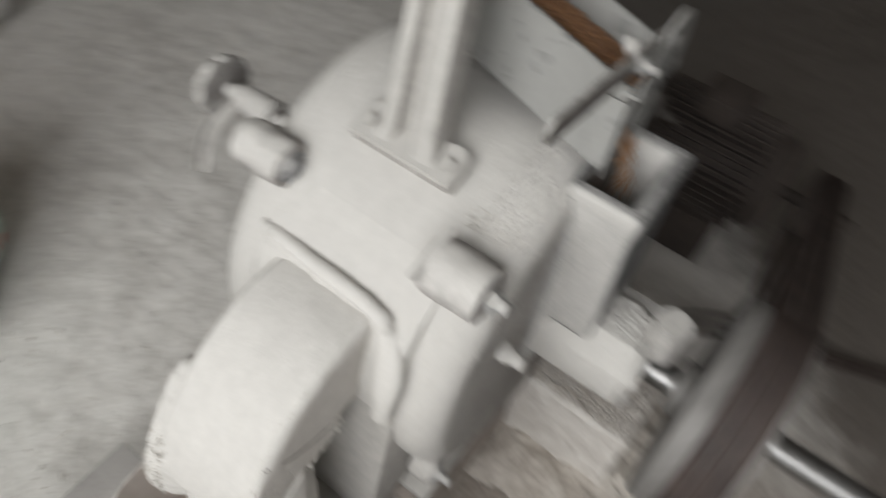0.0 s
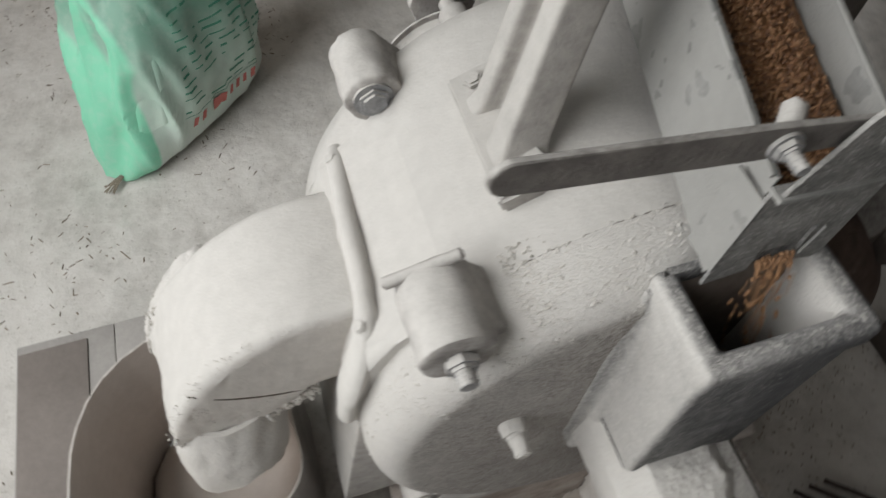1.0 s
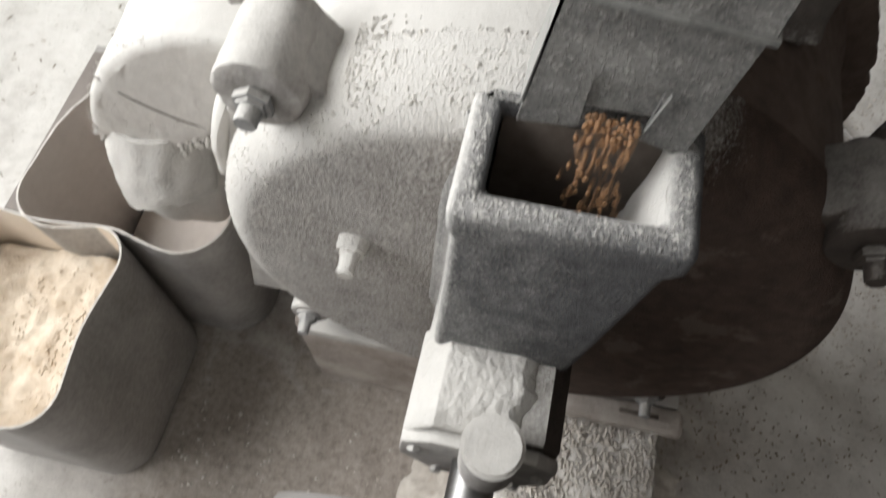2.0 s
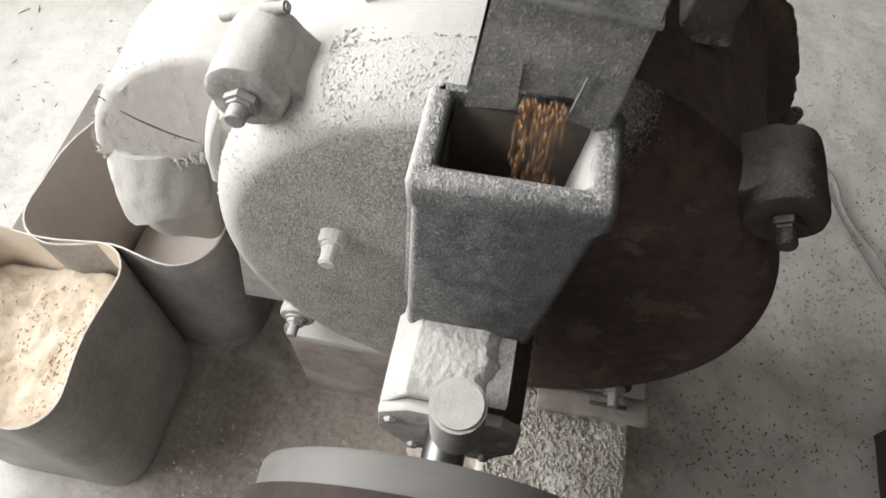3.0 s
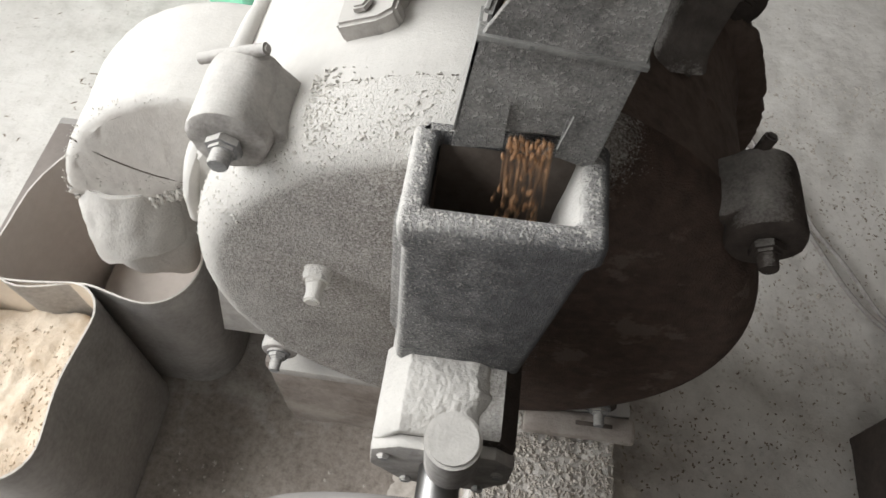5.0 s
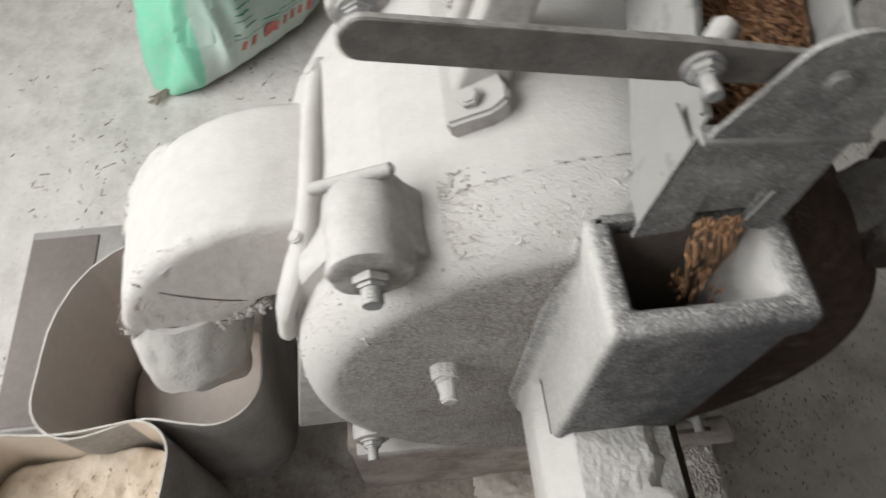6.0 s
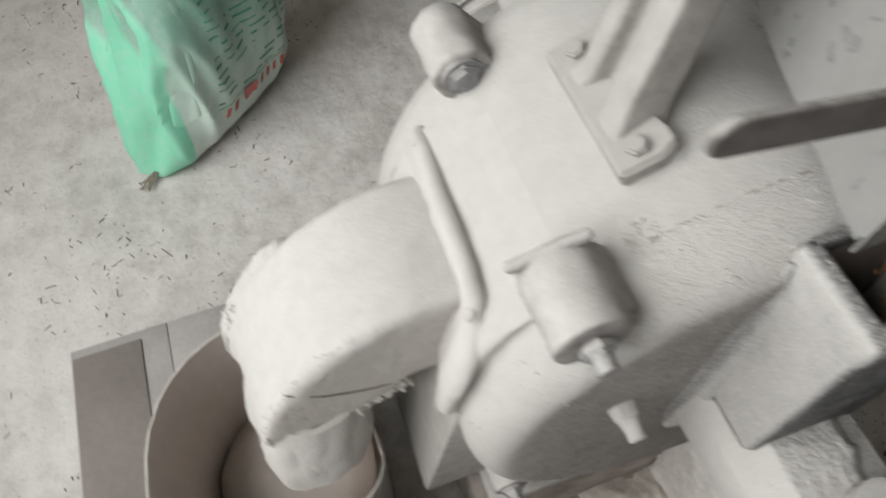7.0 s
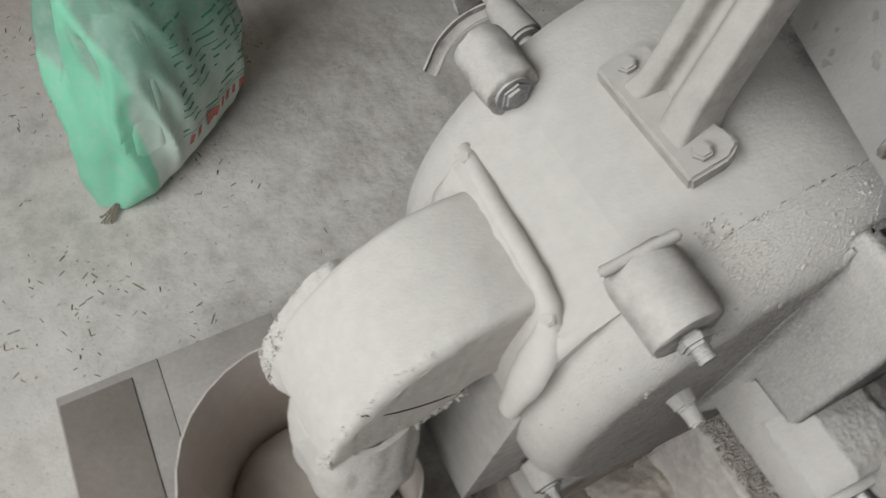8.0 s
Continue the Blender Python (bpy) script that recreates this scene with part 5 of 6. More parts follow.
def build_bracket():
    """Hanger over the chute: two ribbed legs on feet bolted to the casing, and a cross beam."""
    br = thing("chute_bracket", "ribbed cast bracket bolted on the casing, white with flour", "bracket")

    def leg(sign, material):
        off = 0.101 if sign < 0 else 0.160
        fx = AX + sign * off
        fz = AZ + math.sqrt(0.290 ** 2 - off ** 2)
        tilt = math.degrees(math.asin(off / 0.290)) * sign
        frame_m = pose(fx, 0.264, fz, 0, tilt, 0)
        bm = bmesh.new()
        plan = [(-0.027, -0.074), (0.012, -0.074), (0.026, -0.066), (0.027, -0.052), (0.018, -0.040), (0.016, -0.02), (0.016, 0.02), (0.018, 0.040), (0.027, 0.052), (0.026, 0.066), (0.012, 0.074), (-0.027, 0.074)]
        if sign > 0:
            plan = [(-x * 0.75, y * 0.50) for x, y in plan][::-1]
        lo = [bm.verts.new((x, y, -0.004)) for x, y in plan]
        hi = [bm.verts.new((x, y, 0.017)) for x, y in plan]
        bm.faces.new(lo[::-1])
        bm.faces.new(hi)
        for k in range(len(lo)):
            j = (k + 1) % len(lo)
            bm.faces.new((lo[k], lo[j], hi[j], hi[k]))
        bmesh.ops.bevel(bm, geom=[e for e in bm.edges], offset=0.0030, segments=3, affect="EDGES")
        bmesh.ops.transform(bm, matrix=frame_m, verts=bm.verts)
        foot = part("foot", bm, material, br)
        for dy in (-0.057, 0.056) if sign < 0 else ():
            q = frame_m @ Vector((0.004 * sign, dy, 0.017))
            hex_bolt(foot, q, frame_m.to_3x3() @ Vector((0, 0, 1)), 0.0095, 0.0075, 0, washer=False, material=material)
        # upright: a web with a rib on each edge
        top = Vector((-0.065, 0.268, 1.00)) if sign < 0 else Vector((0.165, 0.268, 0.96))
        base = Vector((fx - sign * 0.006, 0.264, fz + 0.004))
        bm = bmesh.new()
        sect = rounded([(-0.025, -0.034), (0.016, -0.034), (0.016, 0.034), (-0.025, 0.034), (-0.025, 0.0150), (-0.006, 0.0125), (-0.006, 0.0030), (-0.025, -0.009)], 0.006)
        if sign > 0:
            sect = [(-x, y) for x, y in sect][::-1]
        rings = []
        for f, k in ((0.0, 1.42), (0.05, 1.24), (0.11, 1.13), (0.2, 1.08), (0.6, 1.0), (1.0, 0.95)):
            o = base + (top - base) * f
            rings.append([bm.verts.new(o + Vector((x * (0.4 + 0.6 * k), y * k, 0))) for x, y in sect])
        for lo, hi in zip(rings, rings[1:]):
            for k in range(len(lo)):
                j = (k + 1) % len(lo)
                bm.faces.new((lo[k], lo[j], hi[j], hi[k]))
        bm.faces.new(rings[0][::-1])
        bm.faces.new(rings[-1])
        roughen(bm, 0.0006, 60, 2)
        part("upright", bm, material, br, sharp=75)

    leg(-1, M_LEG)
    leg(1, M_SHADELEG)
    bm = prism([(-0.090, 1.02), (-0.084, 0.985), (-0.03, 0.982), (0.05, 0.971), (0.12, 0.958), (0.20, 0.942), (0.26, 0.940), (0.265, 0.985), (0.12, 1.01), (-0.06, 1.03)], 0.240, 0.300, 0.004, 2)
    beam = part("cross_beam", bm, M_GATE, br, "dark dusty cross beam")
    hex_bolt(beam, (0.196, 0.240, 0.958), (0, -1, 0), 0.009, 0.008, 0.012)
    return br


# ---- wheat ----
def grain(bm, m, s=1.0):
    got = bmesh.ops.create_icosphere(bm, subdivisions=1, radius=1, matrix=m @ Matrix.Diagonal((0.0031 * s, 0.0015 * s, 0.0014 * s, 1)))
    return got["verts"]


def build_wheat():
    base = bmesh.new()
    grain(base, Matrix.Identity(4))
    co = [v.co.copy() for v in base.verts]
    fa = [[v.index for v in f.verts] for f in base.faces]
    base.free()
    rng = random.Random(5)
    verts, faces = [], []
    slope, skew = 0.16, 0.17

    def add(p, m):
        k = len(verts)
        verts.extend([(m @ c) + p for c in co])
        faces.extend([[k + i for i in f] for f in fa])

    for k in range(5200):
        y = 0.075 + 0.40 * rng.random() ** 1.25
        u = rng.random()
        x = -0.022 + 0.083 * u + (y - 0.06) * skew
        top = 0.893 + (y - 0.06) * slope + 0.010 * math.sin(u * 3.1) + 0.003 * noise.noise((x * 40, y * 40, 0))
        z = top - 0.003 * rng.random()
        r = Euler((rng.uniform(-0.5, 0.5), rng.uniform(-0.6, 0.6), rng.uniform(0, 6.28))).to_matrix()
        add(Vector((x, y, z)), r)
    # a bed under the loose grains
    me = bpy.data.meshes.new("wheat_heap")
    me.from_pydata([tuple(v) for v in verts], [], faces)
    for p in me.polygons:
        p.use_smooth = True
    me.materials.append(M_WHEAT)
    ob = new("wheat_heap", me)
    tagged(ob, "heap of brown wheat grains lying in the chute", "wheat", kind="stuff")
    bm = bmesh.new()
    n = 24
    rows = []
    for i in range(n + 1):
        y = 0.0725 + 0.50 * i / n
        rows.append([bm.verts.new((-0.0255 + 0.090 * j / 8 + (y - 0.06) * skew, y, 0.889 + (y - 0.06) * slope + 0.010 * math.sin(j / 8 * 3.1))) for j in range(9)])
    for a, b in zip(rows, rows[1:]):
        for j in range(8):
            bm.faces.new((a[j], a[j + 1], b[j + 1], b[j]))
    bed = bmesh.ops.extrude_face_region(bm, geom=bm.faces[:])["geom"]
    bmesh.ops.translate(bm, verts=[g for g in bed if isinstance(g, bmesh.types.BMVert)], vec=(0, 0, -0.05))
    part("wheat_bed", bm, M_WHEAT, ob)


GRAINS = []


def build_stream():
    st = thing("grain_stream", "wheat grains falling from the chute into the throat", "wheat")
    bm = bmesh.new()
    grain(bm, Matrix.Identity(4), 1.15)
    me = finish("grain", bm, M_WHEAT, 180)
    for k in range(140):
        ob = new("grain", me)
        ob.parent = st
        GRAINS.append(ob)
    return st


# ---- vessels ----
def rounded_rect(x0, x1, y0, y1, r, far_r, seg=9):
    out = []
    for cx, cy, a0, r in ((x1 - r, y1 - r, 0, r), (x0 + far_r, y1 - far_r, 90, far_r), (x0 + r, y0 + r, 180, r), (x1 - r, y0 + r, 270, r)):
        for k in range(seg):
            a = radians(a0 + 90 * k / (seg - 1))
            out.append((cx + r * math.cos(a), cy + r * math.sin(a)))
    pts = []
    for p, q in zip(out, out[1:] + out[:1]):
        n = 1 if math.hypot(q[0] - p[0], q[1] - p[1]) < 0.03 else 8
        for k in range(n):
            pts.append((p[0] + (q[0] - p[0]) * k / n, p[1] + (q[1] - p[1]) * k / n))
    return pts


def vessel(name, label, category, rect, r, height, taper, sag, far_r, wall=0.0028, m_out=None, m_in=None, base=0.0):
    """A cut-open can: thin wall with rounded corners, a wavering rim and dented sides."""
    v0 = thing(name, label, category)
    x0, x1, y0, y1 = rect
    cx, cy = (x0 + x1) / 2, (y0 + y1) / 2
    pts = rounded_rect(x0, x1, y0, y1, r, far_r)

    def shell(inset, za, zb, n=12):
        rings = []
        for k in range(n + 1):
            u = k / n
            ring = []
            for x, y in pts:
                s = 1 - taper * (1 - u)
                px, py = cx + (x - cx) * s, cy + (y - cy) * s
                d = Vector((px - cx, py - cy))
                d = d.normalized()
                dent = sag(px, py, u)
                px, py = px - d.x * (inset + dent), py - d.y * (inset + dent)
                z = za + (zb - za) * u + (0.006 * noise.noise((x * 9, y * 9, 2)) - 0.16 * dent) * u
                ring.append((px, py, z))
            rings.append(ring)
        return rings

    for nm, inset, flip, mtl in (("outer_wall", 0.0, False, m_out), ("inner_wall", wall, True, m_in)):
        bm = bmesh.new()
        rs = [[bm.verts.new(p) for p in ring] for ring in shell(inset, base + (0.0 if not flip else 0.004), height)]
        for a, b in zip(rs, rs[1:]):
            for k in range(len(a)):
                j = (k + 1) % len(a)
                bm.faces.new((a[k], a[j], b[j], b[k]))
        bm.faces.new(rs[0])
        part(nm, bm, mtl, v0, sharp=60)
    bm = bmesh.new()
    o, i = shell(0.0, base, height)[-1], shell(wall, base, height)[-1]
    vo = [[bm.verts.new((p[0], p[1], p[2] + h)) for p in q] for q, h in ((o, -0.001), (o, 0.0016), (i, 0.0016), (i, -0.001))]
    for a, b in zip(vo, vo[1:]):
        for k in range(len(a)):
            j = (k + 1) % len(a)
            bm.faces.new((a[k], a[j], b[j], b[k]))
    part("rim", bm, M_RIM, v0, "worn pale rim")
    return v0


def build_vessels():
    def sag1(x, y, u):
        return (0.022 * math.exp(-(((x + 0.56) / 0.07) ** 2)) * (1 if y < 0.2 else 0.0) + 0.006 * math.exp(-(((y - 0.26) / 0.08) ** 2))) * u

    def sag2(x, y, u):
        return 0.010 * math.exp(-(((x + 0.66) / 0.08) ** 2)) * u + 0.012 * math.exp(-(((y - 0.0) / 0.08) ** 2)) * u * (1 if x > -0.6 else 0)

    vessel("flour_bucket", "cut-open grey plastic can catching flour under the spout", "bucket", (-0.708, -0.396, 0.124, 0.438), 0.075, 0.330, 0.10, sag1, 0.19, m_out=M_BUCKET_OUT, m_in=M_BUCKET_IN)
    vessel("flour_tin", "cut-open grey can filled with flour beside the mill", "can", (-0.80, -0.512, -0.132, 0.150), 0.06, 0.330, 0.03, sag2, 0.06, m_out=M_BUCKET_OUT, m_in=M_TIN_IN)
    # flour in the full can
    bm = bmesh.new()
    n = 56
    rows = []
    for i in range(n + 1):
        row = []
        for j in range(n + 1):
            u, v = 2 * i / n - 1, 2 * j / n - 1
            k = 1 / max(1e-6, (abs(u) ** 5 + abs(v) ** 5) ** 0.2) * max(abs(u), abs(v)) if (u or v) else 1
            x, y = -0.656 + 0.129 * u * k, 0.009 + 0.127 * v * k
            h = 0.232 + 0.020 * noise.noise((x * 9, y * 9, 1)) + 0.010 * noise.noise((x * 28, y * 28, 2)) + 0.005 * noise.noise((x * 70, y * 70, 4)) - 0.015 * max(0, -v) + 0.022 * max(0.0, u) ** 2
            row.append(bm.verts.new((x, y, h)))
        rows.append(row)
    for a, b in zip(rows, rows[1:]):
        for j in range(n):
            bm.faces.new((a[j], b[j], b[j + 1], a[j + 1]))
    geo = bmesh.ops.extrude_face_region(bm, geom=bm.faces[:])["geom"]
    for g in geo:
        if isinstance(g, bmesh.types.BMVert):
            g.co.z = 0.17
    tagged(part("flour_heap", bm, M_MEAL, None, sharp=180), "lumpy cream-coloured flour filling the can", "flour", kind="stuff")
    # clods on that flour
    rng = random.Random(41)
    verts, faces = [], []
    for k in range(900):
        u, v = rng.uniform(-1, 1), rng.uniform(-0.9, 0.9)
        if noise.noise((u * 3, v * 3, 9)) < rng.uniform(-0.5, 0.3) - 0.3 * u:
            continue
        x, y = -0.656 + 0.118 * u, 0.009 + 0.118 * v
        z = 0.232 + 0.020 * noise.noise((x * 9, y * 9, 1)) + 0.010 * noise.noise((x * 28, y * 28, 2)) + 0.005 * noise.noise((x * 70, y * 70, 4)) - 0.015 * max(0, -v) + 0.022 * max(0.0, u) ** 2
        c = rng.uniform(0.0008, 0.0026)
        a = rng.uniform(0, 6.28)
        p, q = Vector((math.cos(a), math.sin(a), 0)) * c * 1.3, Vector((-math.sin(a), math.cos(a), 0)) * c
        o, up, i = Vector((x, y, z)), Vector((0, 0, c * 0.9)), len(verts)
        verts += [tuple(o + w) for w in (p, q, -p, -q, up + p * 0.3, -up)]
        faces += [(i, i + 1, i + 4), (i + 1, i + 2, i + 4), (i + 2, i + 3, i + 4), (i + 3, i, i + 4), (i + 1, i, i + 5), (i + 2, i + 1, i + 5), (i + 3, i + 2, i + 5), (i, i + 3, i + 5)]
    me = bpy.data.meshes.new("flour_clods")
    me.from_pydata(verts, [], faces)
    me.materials.append(M_MEAL)
    for p in me.polygons:
        p.use_smooth = True
    tagged(new("flour_clods", me), "small clods lying on the flour in the can", "flour", kind="stuff")
    # a little flour in the bucket
    bm = bmesh.new()
    bmesh.ops.create_uvsphere(bm, u_segments=48, v_segments=24, radius=1)
    for v in bm.verts:
        v.co = (-0.552 + 0.13 * v.co.x, 0.281 + 0.13 * v.co.y, 0.04 + 0.085 * v.co.z if v.co.z > 0 else 0.02 + 0.01 * v.co.z)
    roughen(bm, 0.004, 30, 6)
    tagged(part("flour_heap", bm, M_BUCKET_IN, None, sharp=180), "low mound of flour in the bottom of the bucket", "flour", kind="stuff")


def build_tray():
    tray = thing("steel_tray", "low grey sheet-steel tray standing under the bucket's side", "tray")
    bm = block(-0.872, -0.704, 0.22, 0.596, 0.0, 0.126, 0.003)
    part("tray_body", bm, M_TRAY, tray)
    # flat dark slab on the tray's top, coloured as the shade of a hollow
    part("shade_panel", block(-0.868, -0.750, 0.226, 0.578, 0.124, 0.1295, 0.002), M_TRAY_SHADE, tray, "dark flat panel painted as a hollow's shade")
    part("back_board", block(-0.7035, -0.50, 0.440, 0.596, 0.0, 0.126, 0.003), M_TRAY, tray)


# ---- sacks ----
def sack_shape(u, v, w, d, h, seed):
    """A point of a standing sack's skin: u round it, v up it."""
    a = 2 * math.pi * u
    c, s = math.cos(a), math.sin(a)
    ex = 0.62
    x = w / 2 * abs(c) ** ex * (1 if c > 0 else -1)
    y = d / 2 * abs(s) ** ex * (1 if s > 0 else -1)
    belly = math.sin(math.pi * min(1.0, v * 1.1 + 0.04)) ** 0.6
    x *= 1.0 - 0.34 * v
    y *= 0.42 + 0.66 * belly + 0.25 * v * v
    if v < 0.05:                                # the seam at the foot draws in to two corners
        k = (v / 0.05) ** 0.5
        y *= 0.75 + 0.25 * k
    big = noise.noise((x * 7 + seed, y * 7, v * 1.4))
    crease = abs(noise.noise((x * 13 + 3 + v * 1.5, y * 13 + seed, v * 1.6))) - 0.2
    small = noise.noise((x * 40, y * 40 + seed, v * 14))
    k2 = 1 + (0.018 * big - 0.050 * crease + 0.0030 * small) / 0.18 * (0.25 + 0.75 * min(1.0, v * 4))
    return Vector((x * k2 + 0.105 * v, y * k2 + 0.045 * v, h * v))


def build_sack(name, label, at, turn, w, d, h, material, seed, open_top, prints=False):
    sk = thing(name, label, "sack")
    sk.matrix_basis = pose(at[0], at[1], 0, 0, 0, turn)
    seg, nv = 112, 44
    bm = bmesh.new()
    rings = [[bm.verts.new(sack_shape(i / seg, 0.002 + 0.998 * k / nv, w, d, h, seed)) for i in range(seg)] for k in range(nv + 1)]
    if open_top:
        for s, dz in ((1.05, 0.012), (1.07, 0.004), (1.06, -0.012), (1.02, -0.022)):
            rings.append([bm.verts.new((0.105 + (v.co.x - 0.105) * s, 0.045 + (v.co.y - 0.045) * s, h + dz + 0.010 * noise.noise((v.co.x * 14, v.co.y * 14, seed)))) for v in rings[nv]])
        inner = [[bm.verts.new((q.x * 0.975, q.y * 0.975, q.z)) for q in (sack_shape(i / seg, v, w, d, h, seed) for i in range(seg))] for v in (0.98, 0.8, 0.6, 0.4, 0.22)]
        for a, b in zip(inner, inner[1:]):
            for i in range(seg):
                bm.faces.new((a[i], a[(i + 1) % seg], b[(i + 1) % seg], b[i]))
        bm.faces.new(inner[-1])
    else:
        top = rings[-1]
        for s, dz in ((0.7, 0.02), (0.35, 0.03)):
            rings.append([bm.verts.new((v.co.x * s, v.co.y * s, h + dz)) for v in top])
        bm.faces.new(rings[-1])
    for a, b in zip(rings, rings[1:]):
        for i in range(seg):
            bm.faces.new((a[i], a[(i + 1) % seg], b[(i + 1) % seg], b[i]))
    bm.faces.new(rings[0][::-1])
    part("skin", bm, material, sk, sharp=70)
    if prints:
        rng = random.Random(21)

        def strip(u0, u1, v0, v1, mtl, name):
            b2 = bmesh.new()
            n = max(2, int(abs(u1 - u0) * 200))
            rows = []
            for k in range(n + 1):
                u = u0 + (u1 - u0) * k / n
                row = []
                for v in (v0, v1):
                    p = sack_shape(u, v, w, d, h, seed)
                    o = Vector((p.x - 0.105 * v, p.y - 0.045 * v, 0)).normalized()
                    row.append(b2.verts.new(p + o * 0.0016))
                rows.append(row)
            for a, b in zip(rows, rows[1:]):
                b2.faces.new((a[0], b[0], b[1], a[1]))
            part(name, b2, mtl, sk)

        for k in range(15):
            v = 0.25 + k * 0.038
            u = 0.705
            while u < 0.895:
                l = rng.uniform(0.008, 0.03)
                if rng.random() < 0.75:
                    strip(u, min(0.90, u + l), v, v + rng.uniform(0.006, 0.012), M_INK, "print_bar")
                u += l + rng.uniform(0.004, 0.012)
        strip(0.705, 0.86, 0.228, 0.232, M_INK, "print_rule")
        u = 0.722
        for k in range(5):
            strip(u, u + 0.007, 0.150, 0.208, M_RED, "red_print_bar")
            strip(u + 0.014, u + 0.020, 0.153, 0.205, M_RED, "red_print_bar")
            u += 0.027
        # hem turned outwards, frayed along its lower edge
        b2 = bmesh.new()
        q = 160
        hem = []
        for k in range(q):
            p = sack_shape(k / q, 1.0, w, d, h, seed)
            c = Vector((0.105, 0.045, 0))
            o = (Vector((p.x, p.y, 0)) - c)
            o.normalize()
            n1 = noise.noise((p.x * 25, p.y * 25, 1))
            hem.append([b2.verts.new(p + o * (f + 0.004 * n1) + Vector((0, 0, dz + 0.006 * n1))) for f, dz in ((-0.002, 0.004), (0.006, 0.016), (0.016, 0.013), (0.021, 0.0), (0.021, -0.016), (0.017, -0.030), (0.012, -0.028))])
        for a, b in zip(hem, hem[1:] + hem[:1]):
            for k in range(6):
                b2.faces.new((a[k], b[k], b[k + 1], a[k + 1]))
        part("hem", b2, M_HEM, sk, "pale frayed hem", sharp=80)
        verts, faces = [], []
        for k in range(280):
            u = rng.random()
            p = sack_shape(u, 1.0, w, d, h, seed)
            o = (Vector((p.x, p.y, 0)) - Vector((0.105, 0.045, 0))).normalized()
            t = Vector((-o.y, o.x, 0))
            a = p + o * 0.0225 + Vector((0, 0, rng.uniform(-0.012, 0.010)))
            b = p + o * rng.uniform(0.019, 0.026) + t * rng.uniform(-0.010, 0.010) + Vector((0, 0, -0.030 - rng.uniform(-0.006, 0.010)))
            i = len(verts)
            wd = t * 0.0008
            verts += [tuple(a - wd), tuple(a + wd), tuple(a + o * 0.0012), tuple(b - wd), tuple(b + wd), tuple(b + o * 0.0012)]
            faces += [(i, i + 1, i + 4, i + 3), (i + 1, i + 2, i + 5, i + 4), (i + 2, i, i + 3, i + 5), (i, i + 2, i + 1), (i + 3, i + 4, i + 5)]
        me = bpy.data.meshes.new("fray")
        me.from_pydata(verts, [], faces)
        me.materials.append(M_WHITESACK)
        fr = new("fray", me)
        fr.parent = sk
        fr["kind"] = "stuff"
        # frayed tie at the foot's corner
        c = sack_shape(0.52, 0.002, w, d, h, seed)
        for k in range(7):
            b2 = tube(spline([c + Vector((0.02, 0, 0.012)), c + Vector((-0.012, rng.uniform(-0.01, 0.01), 0.010)), c + Vector((-0.03 - 0.02 * rng.random(), rng.uniform(-0.025, 0.02), 0.004))], 4), 0.0016, 5)
            part("tie_strand", b2, M_CHAFF, sk)
    return sk


